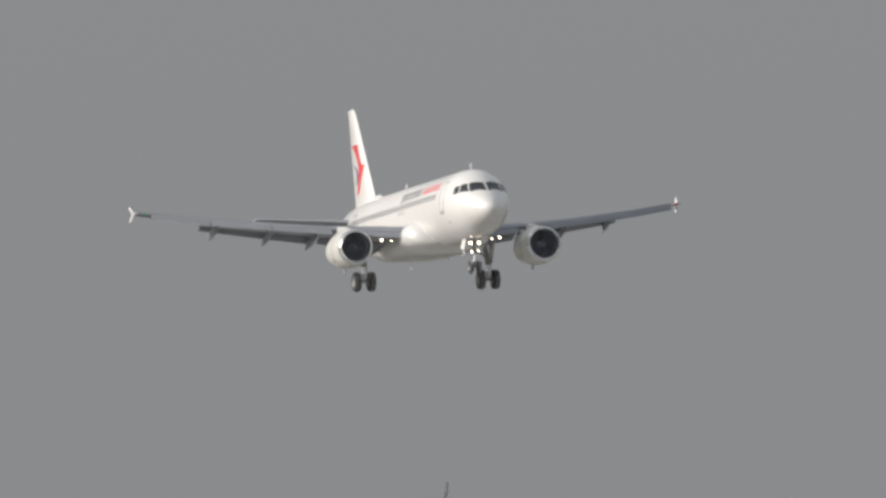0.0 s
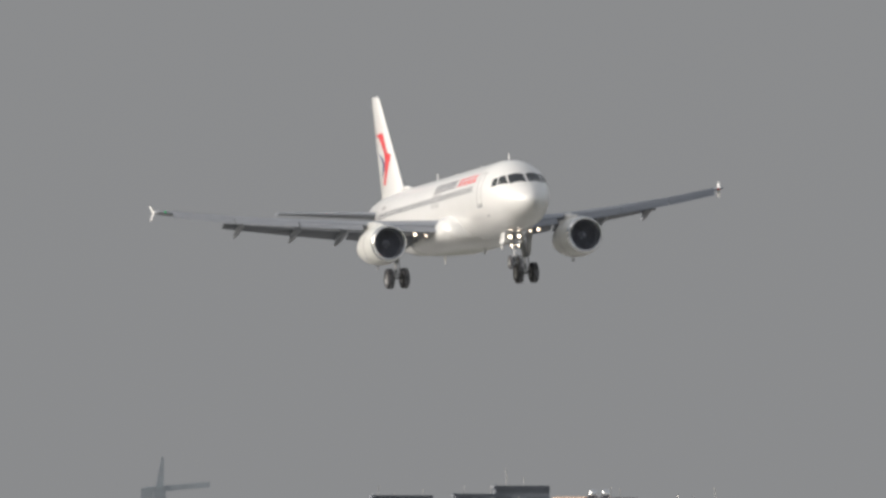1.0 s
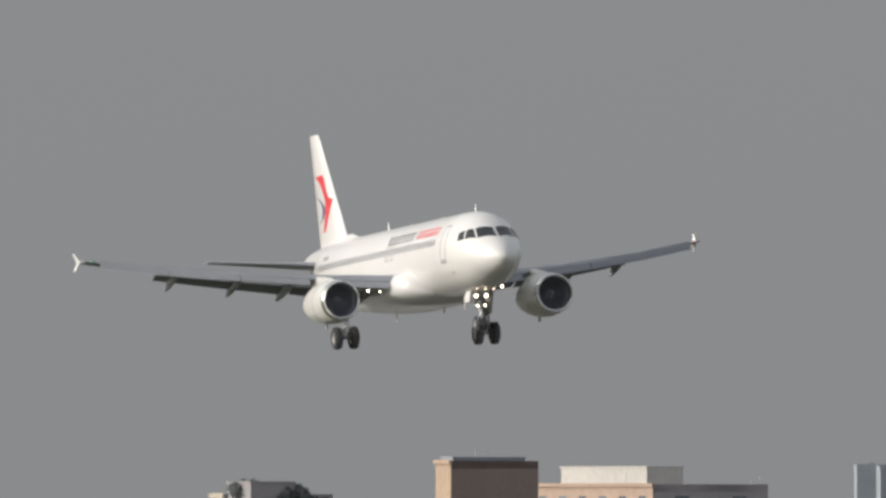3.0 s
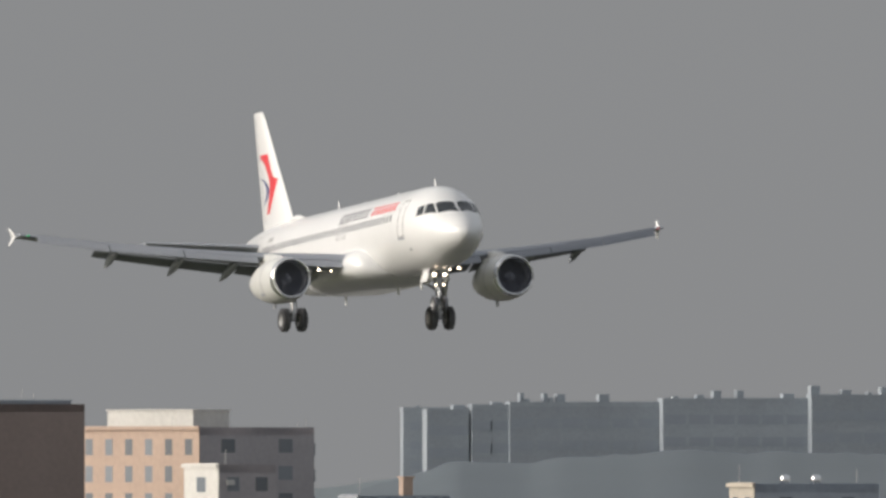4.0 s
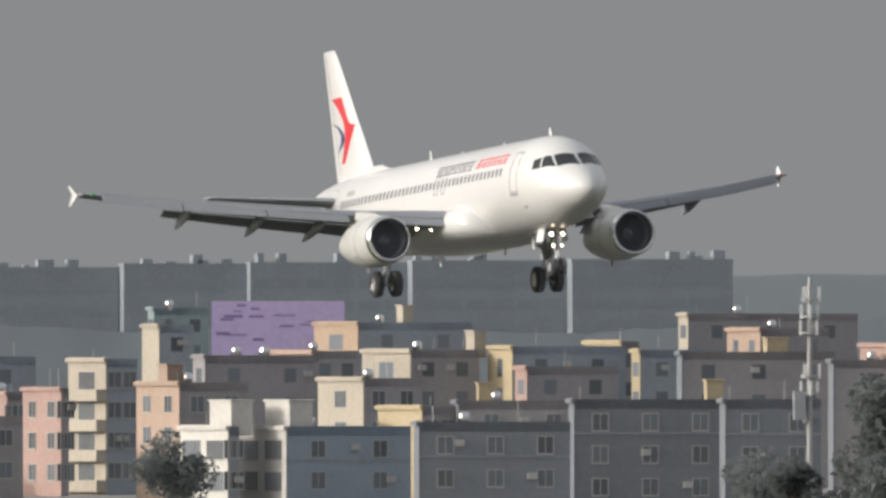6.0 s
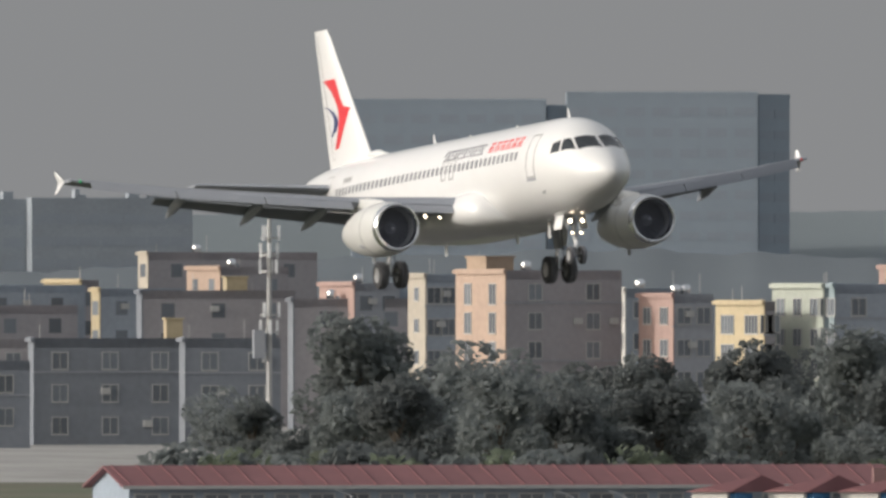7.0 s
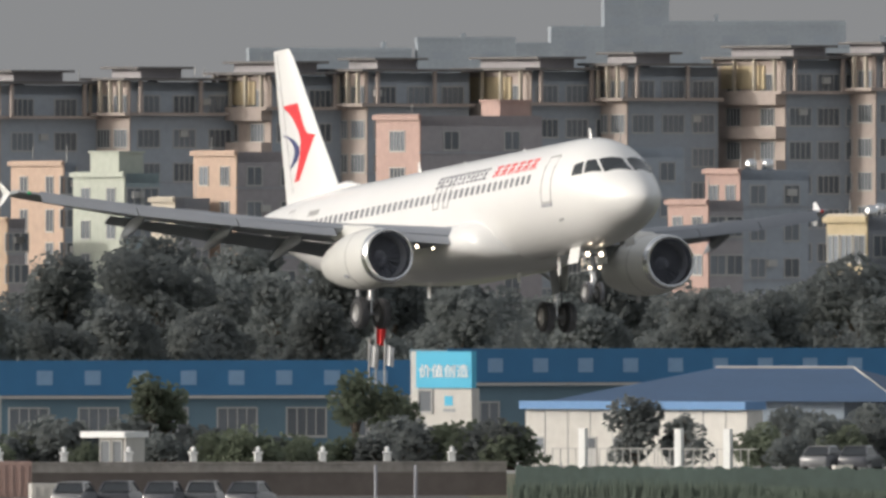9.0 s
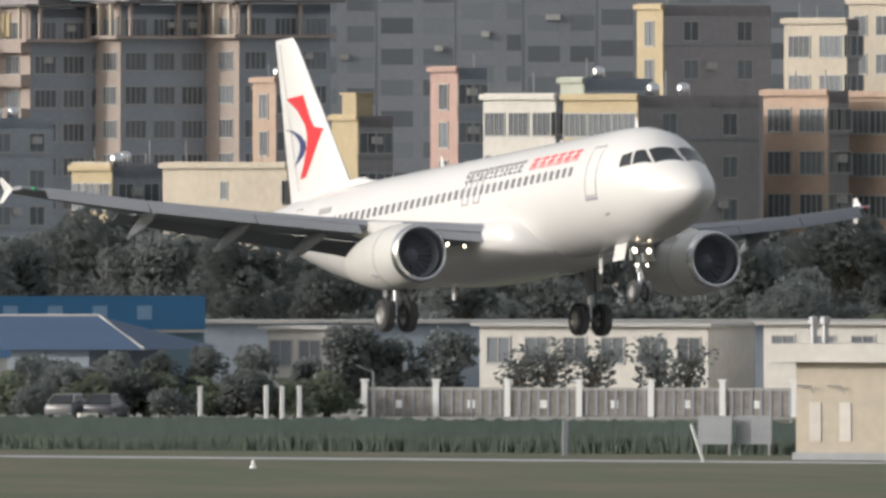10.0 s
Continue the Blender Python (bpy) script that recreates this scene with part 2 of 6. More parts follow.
def build_wing(plane, s):
    side = "right" if s < 0 else "left"
    rings = []
    for y, le, te, z, th in WING:
        rings.append(aerofoil(le, te, z, z - 0.02 * (te - le), s * y, th))
    wing = part("wing", loft(rings), M["wing_grey"], plane, "grey-painted swept wing, flaps and slats out", True)
    # slats, run forward and down, three on each side of the engine
    for y0, y1 in ((2.35, 5.0), (6.2, 9.4), (9.45, 12.7), (12.75, 15.9)):
        rr = []
        for k in range(4):
            y = y0 + (y1 - y0) * k / 3
            le, te, z, th = along(WING, y)
            c = te - le
            rr.append(aerofoil(le - 0.28 - 0.012 * c, le + 0.13 * c - 0.20, z - 0.28 - 0.018 * c, z + 0.10 * c ** 0.5 - 0.02, s * y, 0.16, 6))
        part("slat", loft(rr), M["slat_grey"], wing, "grey slat run out along the leading edge", True)
    # flaps, down by about 35 degrees
    for y0, y1 in ((2.1, 6.0), (6.15, 12.75)):
        rr = []
        for k in range(5):
            y = y0 + (y1 - y0) * k / 4
            le, te, z, th = along(WING, y)
            c = te - le
            fc = 0.27 * c if y0 > 5 else 0.23 * c
            zt = z - 0.02 * c
            rr.append(aerofoil(te - 0.10 * c + 0.12, te - 0.10 * c + 0.12 + fc * 0.90, zt - 0.06, zt - 0.06 - fc * 0.37, s * y, 0.13, 6))
        part("flap", loft(rr), M["flap_grey"], wing, "darker grey landing flap, fully lowered", True)
    # flap track fairings: canoe shapes, tails down
    for y in (6.55, 9.0, 12.0):
        le, te, z, th = along(WING, y)
        c = te - le
        rr = []
        for u, r, dz in ((0.0, 0.03, 0.02), (0.12, 0.15, -0.06), (0.35, 0.21, -0.14), (0.6, 0.2, -0.32), (0.82, 0.13, -0.50), (1.0, 0.03, -0.66)):
            xx = -(te - 0.55 * c + u * (0.55 * c + 1.05))
            rr.append([Vector((xx, s * y + r * 0.8 * math.cos(k * math.tau / 10), z - 0.055 * c + dz + r * 1.25 * math.sin(k * math.tau / 10))) for k in range(10)])
        part("flap_fairing", loft(rr), M["wing_grey"], wing, "canoe-shaped flap track fairing, tail lowered", True)
    # wingtip fence: one blade up, one down
    bm = bmesh.new()
    for zs in (1, -1):
        rr = []
        for u in (0, 1):
            a0, a1, zz = (21.7, 22.5, 0.96) if u == 0 else (22.4, 22.7, 0.96 + zs * 0.45)
            rr.append([bm.verts.new((-(a0 + (a1 - a0) * q), s * (16.62 + 0.12 * u + w), zz)) for q, w in ((0, 0), (0.4, 0.035), (1, 0), (0.4, -0.035))])
        for i in range(4):
            bm.faces.new((rr[0][i], rr[0][(i + 1) % 4], rr[1][(i + 1) % 4], rr[1][i]))
        bm.faces.new(rr[1])
    bmesh.ops.recalc_face_normals(bm, faces=bm.faces)
    part("wingtip_fence", bm, M["white_paint"], wing, "white arrow-shaped wingtip fence")
    bm = bmesh.new()
    bmesh.ops.create_uvsphere(bm, u_segments=10, v_segments=6, radius=0.07)
    bmesh.ops.translate(bm, verts=bm.verts, vec=(-20.75, s * 16.25, 0.9))
    part("navigation_light", bm, M["nav_green"] if s < 0 else M["nav_red"], wing, "green lens" if s < 0 else "red lens", True)
    # spoiler and aileron lines: shallow ribs over the rear of the wing
    for y0, y1 in ((6.4, 12.7), (12.9, 15.8)):
        pts = [along(WING, y) for y in (y0, y1)]
        q = [Vector((-(te - 0.22 * (te - le)), s * y, z + 0.035 * (te - le))) for y, (le, te, z, th) in zip((y0, y1), pts)]
        part("hinge_line", tube(q, 0.03, 6), M["flap_grey"], wing)
    return wing


def build_engine(plane, s):
    e = part("engine_nacelle", lathe([(0.02, 0.93), (0.0, 0.97), (-0.25, 1.03), (-0.8, 1.10), (-1.6, 1.14), (-2.6, 1.11), (-3.6, 0.98), (-4.6, 0.77), (-5.15, 0.62), (-5.15, 0.57), (-4.4, 0.6)], n=40), M["nacelle"], plane, "white-grey engine nacelle under the wing", True)
    e.location = (-11.05, s * 5.72, -1.97)
    part("inlet_lip", lathe([(-0.28, 1.036), (-0.14, 1.022), (-0.03, 0.985), (0.03, 0.93), (0.0, 0.875), (-0.14, 0.83), (-0.3, 0.815)], n=40), M["bare_metal"], e, "polished metal inlet lip", True)
    part("inlet_liner", lathe([(-0.28, 0.815), (-0.6, 0.80), (-1.05, 0.83)], n=40), M["inlet_dark"], e, "", True)
    hub = part("fan_hub", lathe([(-0.84, 0.05), (-0.84, 0.26), (-1.05, 0.26)], n=20), M["fan"], e)
    q = [Vector(v) for v in ((-0.86, 0.05, 0.22), (-1.0, -0.05, 0.22), (-1.02, -0.14, 0.82), (-0.84, 0.10, 0.82))]
    blade = mesh_of(loft([q, [v + Vector((-0.03, 0.02, 0)) for v in q]]), "fan_blade", M["fan"])
    for k in range(22):
        share("fan_blade", blade, hub, Matrix.Rotation(k * math.tau / 22, 4, "X"))
    part("fan_back", lathe([(-1.06, 0.02), (-1.06, 0.84), (-1.12, 0.84), (-1.12, 0.02)], n=32, close=True), M["inlet_dark"], e)
    part("spinner", lathe([(-0.5, 0.01), (-0.58, 0.1), (-0.75, 0.19), (-0.95, 0.25), (-1.03, 0.26)], n=20), M["fan"], e, "", True)
    part("exhaust_cone", lathe([(-4.4, 0.35), (-5.0, 0.32), (-5.6, 0.14), (-5.85, 0.02)], n=20), M["dull_metal"], e, "", True)
    # pylon
    rr = []
    for z, a0, a1 in ((0.95, -0.9, -5.2), (1.22, -1.6, -6.2), (1.45, -3.4, -7.2)):
        rr.append([Vector((a0 + (a1 - a0) * u, w, z)) for u, w in ((0, 0), (0.15, 0.14), (0.6, 0.16), (1, 0.02), (0.6, -0.16), (0.15, -0.14))])
    part("pylon", loft(rr), M["nacelle"], e, "", True)
    # fan cowl seam and drain mast
    part("cowl_seam", lathe([(-1.55, 1.13), (-1.56, 1.146), (-1.60, 1.146), (-1.61, 1.13)], n=40), M["door_line"], e)
    part("drain_mast", box(-3.2, -2.9, -0.03, 0.03, -1.32, -1.05), M["dull_metal"], e)
    part("vent", tube([(-1.75, s * 0.92, -0.72), (-2.0, s * 0.96, -0.64)], 0.05, 6), M["inlet_dark"], e)
    part("strake", box(-2.3, -1.4, -s * 0.86 - 0.015, -s * 0.86 + 0.015, 0.66, 0.98), M["nacelle"], e)
    return e


def wheel(parent, x, y, z, r, w, label):
    p = [(-w / 2, r * 0.58), (-w / 2, r * 0.82), (-w * 0.42, r * 0.94), (-w * 0.25, r), (w * 0.25, r), (w * 0.42, r * 0.94), (w / 2, r * 0.82), (w / 2, r * 0.58)]
    t = part("wheel", lathe(p, "y", 28, close=True), M["tyre"], parent, label, True)
    t.location = (x, y, z)
    for s in (-1, 1):
        part("hub", lathe([(s * w * 0.30, r * 0.02), (s * w * 0.36, r * 0.22), (s * w * 0.28, r * 0.30), (s * w * 0.33, r * 0.50), (s * w * 0.44, r * 0.59)], "y", 20), M["hub"], t, "bare metal wheel hub", True)
    for k in range(3):
        yy = (-0.13 + 0.13 * k) * w * 1.6
        part("groove", lathe([(yy - 0.012, r + 0.002), (yy - 0.012, r * 0.99), (yy + 0.012, r * 0.99), (yy + 0.012, r + 0.002)], "y", 28, close=True), M["inlet_dark"], t)
    return t


def build_main_gear(plane, s):
    x, y = -17.45, s * 3.79
    g = part("main_landing_gear", tube([(x + 0.1, y - s * 0.25, -0.95), (x, y, -2.75)], [0.17, 0.15], 14), M["gear_white"], plane, "grey main landing gear leg with twin wheels", True)
    part("oleo", tube([(x, y, -2.6), (x, y, -3.62)], 0.085, 12), M["bare_metal"], g, "", True)
    part("axle", tube([(x, y - 0.55, -3.62), (x, y + 0.55, -3.62)], 0.08, 10), M["dull_metal"], g, "", True)
    part("side_stay", tube([(x, y - s * 0.05, -2.3), (x, y - s * 1.5, -1.35)], 0.07, 8), M["gear_white"], g, "", True)
    part("torque_link", tube([(x - 0.12, y, -2.65), (x - 0.38, y, -3.05), (x - 0.12, y, -3.5)], 0.045, 6), M["dull_metal"], g, "", True)
    part("brake_hose", tube([(x + 0.15, y + 0.1, -1.5), (x + 0.2, y + 0.12, -2.6), (x + 0.12, y + 0.2, -3.5)], 0.025, 6), M["tyre"], g, "", True)
    bm = bmesh.new()
    add_box(bm, -0.55, 0.55, -0.02, 0.02, -0.9, 0.75, Matrix.Translation((x + 0.05, y + s * 0.28, -1.75)) @ Matrix.Rotation(radians(-8 * s), 4, "X"))
    part("gear_door", bm, M["white_paint"], g, "white landing gear door fixed to the leg")
    for d in (-0.44, 0.44):
        wheel(g, x, y + d, -3.62, 0.585, 0.40, "black main wheel tyre with a metal hub")
    return g


def build_nose_gear(plane):
    x = -5.2
    g = part("nose_landing_gear", tube([(x - 0.25, 0, -1.7), (x - 0.02, 0, -3.05)], [0.13, 0.11], 12), M["gear_white"], plane, "pale nose landing gear leg carrying lamps and two small wheels", True)
    part("oleo", tube([(x - 0.03, 0, -2.95), (x, 0, -3.7)], 0.065, 10), M["bare_metal"], g, "", True)
    part("axle", tube([(x, -0.3, -3.7), (x, 0.3, -3.7)], 0.06, 8), M["dull_metal"], g, "", True)
    part("drag_stay", tube([(x - 0.1, 0, -2.6), (x - 1.25, 0, -1.75)], 0.06, 8), M["gear_white"], g, "", True)
    part("torque_link", tube([(x + 0.1, 0, -2.95), (x + 0.3, 0, -3.25), (x + 0.08, 0, -3.6)], 0.035, 6), M["dull_metal"], g, "", True)
    part("lamp_bar", tube([(x + 0.06, -0.34, -2.28), (x + 0.06, 0.34, -2.28)], 0.05, 8), M["dull_metal"], g, "", True)
    for y, z, r in ((-0.27, -2.28, 0.088), (0.27, -2.28, 0.088), (-0.2, -2.78, 0.05), (0.2, -2.78, 0.05)):
        h = part("lamp_housing", lathe([(-0.12, 0.03), (-0.1, r * 0.8), (0.05, r * 1.12), (0.06, r)], n=16), M["dull_metal"], g, "", True)
        h.location = (x + 0.14, y, z)
        part("lamp_lens", lathe([(0.045, r), (0.075, r * 0.6), (0.085, 0.01)], n=16), M["lamp_glow"], h, "lit landing lamp, warm white", True)
    for s in (-1, 1):
        bm = bmesh.new()
        add_box(bm, -0.5, 0.45, -0.015, 0.015, -0.62, 0.0, Matrix.Translation((x - 0.45, s * 0.46, -1.98)) @ Matrix.Rotation(radians(12 * s), 4, "X"))
        part("gear_door", bm, M["white_paint"], g, "open white nose gear door")
        wheel(g, x, s * 0.25, -3.7, 0.385, 0.22, "small black nose wheel tyre")
    part("data_plate", box(x + 0.16, x + 0.18, -0.47, -0.36, -2.62, -2.2), M["white_paint"], g)
    return g


FIN_LE, FIN_TE = [(1.5, 28.4), (2.05, 29.3), (7.87, 34.09)], [(1.5, 34.55), (7.87, 35.75)]


def fin_half(a, z):
    """Half the fin's thickness at a point of its side."""
    le = along([(p[0], p[1]) for p in FIN_LE], z)[0]
    te = along([(p[0], p[1]) for p in FIN_TE], z)[0]
    s = min(1, max(0.0, (a - le) / (te - le)))
    return 5 * 0.10 * (te - le) * (0.2969 * math.sqrt(s) - 0.126 * s - 0.3516 * s * s + 0.2843 * s ** 3 - 0.1015 * s ** 4)


def fin_mark(outline, side):
    """A painted mark on the fin: an outline of (a, z), laid on its curved side."""
    bm = bmesh.new()
    n = len(outline) // 2
    # the outline runs down one edge and back up the other: bridge them step by step
    one, two = outline[:n], outline[n:][::-1]
    top, low = [], []
    for p, q in zip(one, two):
        rt, rl = [], []
        for k in range(5):
            a, z = p[0] + (q[0] - p[0]) * k / 4, p[1] + (q[1] - p[1]) * k / 4
            y = fin_half(a, z)
            rt.append(bm.verts.new((-a, side * (y + 0.016), z)))
            rl.append(bm.verts.new((-a, side * (y - 0.02), z)))
        top.append(rt)
        low.append(rl)
    for i in range(n - 1):
        for k in range(4):
            bm.faces.new((top[i][k], top[i + 1][k], top[i + 1][k + 1], top[i][k + 1]))
        for k in (0, 4):
            bm.faces.new((top[i][k], low[i][k], low[i + 1][k], top[i + 1][k]))
    for i in (0, n - 1):
        for k in range(4):
            bm.faces.new((top[i][k], top[i][k + 1], low[i][k + 1], low[i][k]))
    bmesh.ops.recalc_face_normals(bm, faces=bm.faces)
    return bm


def build_airliner():
    plane = empty("airliner")
    tagged(plane, "white twin-engine jet airliner landing with wheels and flaps down", "airplane")
    rings = []
    n = 48
    fine = []
    for p, q in zip(SECTIONS, SECTIONS[1:]):
        fine.append(p[0])
        if q[0] - p[0] > 1.2:
            fine += [p[0] + (q[0] - p[0]) * k / 3 for k in (1, 2)]
    fine.append(SECTIONS[-1][0])
    for a in fine:
        zc, hh, hw = section(a)
        rings.append([Vector((-a, hw * math.sin(k * math.tau / n), zc + hh * math.cos(k * math.tau / n))) for k in range(n)])
    body = part("fuselage", loft(rings), M["white_paint"], plane, "glossy white painted fuselage", True)
    # wing root fairing under the belly
    rr = []
    for a, hw, zb, zt in ((10.3, 0.9, -1.95, -1.7), (10.5, 1.6, -2.08, -1.2), (10.8, 2.15, -2.18, -0.78), (11.2, 2.42, -2.26, -0.5), (11.8, 2.56, -2.34, -0.33), (12.6, 2.6, -2.4, -0.28), (13.5, 2.58, -2.42, -0.3), (18.5, 2.45, -2.42, -0.35), (20.5, 2.1, -2.3, -0.7), (22, 1.5, -2.1, -1.3), (23, 0.9, -1.95, -1.4)):
        zc, hh = (zt + zb) / 2, (zt - zb) / 2
        rr.append([Vector((-a, hw * math.copysign(abs(math.sin(q)) ** 0.75, math.sin(q)), zc + hh * math.copysign(abs(math.cos(q)) ** 0.85, math.cos(q)))) for q in [k * math.tau / 32 for k in range(32)]])
    part("belly_fairing", loft(rr), M["white_paint"], plane, "white belly and wing root fairing", True)
    for s in (-1, 1):
        build_wing(plane, s)
        build_engine(plane, s)
        build_main_gear(plane, s)
        # tailplane
        rr = [aerofoil(le, te, z, z, s * y, th, 8, 0.0) for y, le, te, z, th in ((0.5, 30.6, 34.6, 0.82, 0.11), (1.3, 31.15, 34.7, 0.9, 0.11), (6.0, 34.0, 35.55, 1.36, 0.10), (6.22, 34.35, 35.6, 1.38, 0.08))]
        part("tailplane", loft(rr), M["wing_grey"], plane, "grey tailplane", True)
        # cockpit glazing
        for c in (((1.26, 3), (1.84, 44.5), (2.46, 35), (2.10, 3)), ((1.93, 47), (2.65, 64.5), (2.85, 47.5), (2.54, 38)), ((2.74, 66), (3.28, 72.5), (3.33, 58.5), (2.95, 50))):
            part("cockpit_window", skin_patch(c, s, 0.012), M["cockpit_glass"], body, "dark cockpit window")
        # cabin windows
        a = 6.75
        shared = {}
        while a < 30.2:
            z = 0.60
            key = "w" if a < 23.5 else round(a, 2)
            if key not in shared:
                bm = skin_patch(((a + 0.12, z - 0.165), (a - 0.12, z - 0.165), (a - 0.12, z + 0.165), (a + 0.12, z + 0.165)), s, 0.010, 2, True, 0.02)
                bmesh.ops.translate(bm, verts=bm.verts, vec=(a, 0, 0))
                shared[key] = mesh_of(bm, "cabin_window", M["cabin_glass"])
            share("cabin_window", shared[key], body, Matrix.Translation((-a, 0, 0)))
            a += 0.533
        # doors, drawn by their seams, and the overwing exits
        for a0, a1, z0, z1 in ((4.62, 5.45, -0.42, 1.36), (31.0, 31.75, -0.2, 1.4), (14.25, 14.77, 0.14, 1.10), (15.2, 15.72, 0.14, 1.10)):
            w = 0.05
            for c in ((a0, a0 + w, z0, z1), (a1 - w, a1, z0, z1), (a0 + w, a1 - w, z1 - w, z1), (a0 + w, a1 - w, z0, z0 + w)):
                part("door_seam", skin_patch(((c[1], c[2]), (c[0], c[2]), (c[0], c[3]), (c[1], c[3])), s, 0.016, 4, True, 0.04), M["door_line"], body)
        part("door_sill", skin_patch(((5.45, -0.55), (4.62, -0.55), (4.62, -0.45), (5.45, -0.45)), s, 0.03, 3, True, 0.05), M["inlet_dark"], body, "dark door sill")
        part("static_port", skin_patch(((4.5, -1.15), (4.2, -1.1), (4.2, -1.02), (4.5, -1.07)), s, 0.012, 2, True), M["dull_metal"], body)
        # the carrier's name stands here as plain strokes: a dark part, then a red one
        ink = random.Random(12)
        for a0, a1, wid, gap, mt in ((11.2, 16.3, 0.28, 0.13, "name_grey"), (6.5, 10.9, 0.50, 0.20, "logo_red")):
            aa, z0, hi = a0, 0.97, 1.40
            while aa + wid < a1:
                flat = [(ink.uniform(0, 0.15), 1, 0.82, 1), (ink.uniform(0.1, 0.5), 1, 0.42, 0.58), (0, ink.uniform(0.7, 1), 0, 0.17), (0.74, 1, ink.choice((0.17, 0.58)), 0.82)]
                if mt == "logo_red":
                    flat = [(0.40, 0.58, 0, 1), (0, 0.38, 0.76, 0.96), (0.60, 1, 0.76, 0.96), (0.05, 0.38, 0.40, 0.56), (0.60, 0.95, ink.uniform(0.3, 0.4), 0.56), (0, 0.2, 0, 0.3), (0.8, 1, 0.02, 0.28)]
                for c0, c1, d0, d1 in flat:
                    e0, e1, f0, f1 = aa + wid * c0, aa + wid * c1, z0 + (hi - z0) * d0, z0 + (hi - z0) * d1
                    part("name_bar", skin_patch(((e1, f0), (e0, f0), (e0, f1), (e1, f1)), s, 0.009, 2, True, 0.02), M[mt], body)
                aa += wid + gap
        for k in range(4):
            part("registration_bar", skin_patch(((27.9 + 0.32 * k, 0.95), (27.68 + 0.32 * k, 0.95), (27.68 + 0.32 * k, 1.17), (27.9 + 0.32 * k, 1.17)), s, 0.009, 2, True, 0.02), M["door_line"], body)
        # landing lamps under the wing root
        for y, a, z, r in ((3.6, 13.45, -1.42, 0.068), (3.05, 13.2, -1.5, 0.048)):
            h = part("landing_lamp", lathe([(-0.2, 0.03), (-0.15, r * 0.8), (0.02, r * 1.15), (0.03, r)], n=14), M["dull_metal"], plane, "", True)
            h.location = (-a, s * y, z)
            part("lamp_lens", lathe([(0.02, r), (0.05, r * 0.6), (0.06, 0.01)], n=14), M["lamp_glow"], h, "lit landing lamp, warm white", True)
    build_nose_gear(plane)
    # fin, with its fillet
    rr = []
    for z in (1.3, 1.7, 2.1, 3.5, 5.5, 7.5, 7.87):
        le = along(FIN_LE, z)[0] if z > 1.5 else 28.3
        te = along(FIN_TE, z)[0] if z > 1.5 else 34.5
        if z > 7.6:
            le += 0.12
        sec = aerofoil(le, te, 0, 0, 0, 0.10, 10, 0.0)
        rr.append([Vector((p.x, p.z, z)) for p in sec])
    fin = part("fin", loft(rr), M["white_paint"], plane, "tall white fin with a red and navy emblem", True)
    part("fin_fillet", loft([[Vector((-a, w * math.sin(q), zt + w * math.cos(q))) for q in [k * math.tau / 10 for k in range(10)]] for a, w, zt in ((25.6, 0.03, 2.0), (27.2, 0.09, 2.02), (28.6, 0.16, 2.18), (29.6, 0.16, 2.15), (30.5, 0.1, 2.2))]), M["white_paint"], fin, "", True)
    red = [(33.07, 5.69), (32.82, 5.33), (32.46, 4.82), (32.1, 4.46), (31.4, 4.35), (31.64, 3.98), (32.16, 3.38), (32.89, 2.7), (33.46, 2.67), (33.07, 3.15), (32.76, 3.67), (32.67, 4.16), (32.75, 4.36), (32.89, 4.6), (33.6, 5.18), (34.7, 5.68)]
    blue = [(34.89, 4.59), (34.13, 4.49), (33.37, 4.27), (32.89, 3.99), (32.82, 3.74), (33.13, 3.48), (34.04, 3.19), (34.0, 3.22), (33.55, 3.55), (33.37, 3.78), (33.42, 3.98), (33.6, 4.14), (34.04, 4.38), (34.85, 4.56)]
    for s in (-1, 1):
        part("red_emblem", fin_mark(red, s), M["logo_red"], fin, "red swallow-like stroke")
        part("navy_emblem", fin_mark(blue, s), M["logo_blue"], fin, "navy crescent")
    part("rudder_seam", tube([(-33.35, -0.26, 2.2), (-35.2, -0.09, 7.7)], 0.012, 5), M["door_line"], fin)
    # aerials on the roof, and under the belly
    for a, h in ((5.1, 0.42), (21.4, 0.45), (28.0, 0.3), (11.3, 0.14), (17.0, 0.12)):
        zt = section(a)[0] + section(a)[1]
        bm = loft([[Vector((-a - 0.15 * u - q * (0.32 - 0.18 * u), w * (1 - 0.5 * u), zt - 0.03 + h * u)) for q, w in ((0, 0), (0.4, 0.03), (1, 0), (0.4, -0.03))] for u in (0, 1)])
        part("aerial", bm, M["white_paint"], body, "small white blade aerial")
    for a, y in ((12.6, 0.2), (20.5, -0.1), (9.0, 0.3)):
        part("belly_aerial", box(-a - 0.15, -a + 0.1, y - 0.02, y + 0.02, -2.75, -2.0), M["white_paint"], body)
    return plane


plane = build_airliner()


# ---- the town beyond the fence: places by bearing (degrees right of north) and distance (metres) from the rooftop ----
def spot(bearing, dist, z=0.0):
    return Vector((dist * math.sin(radians(bearing)), dist * math.cos(radians(bearing)), z))


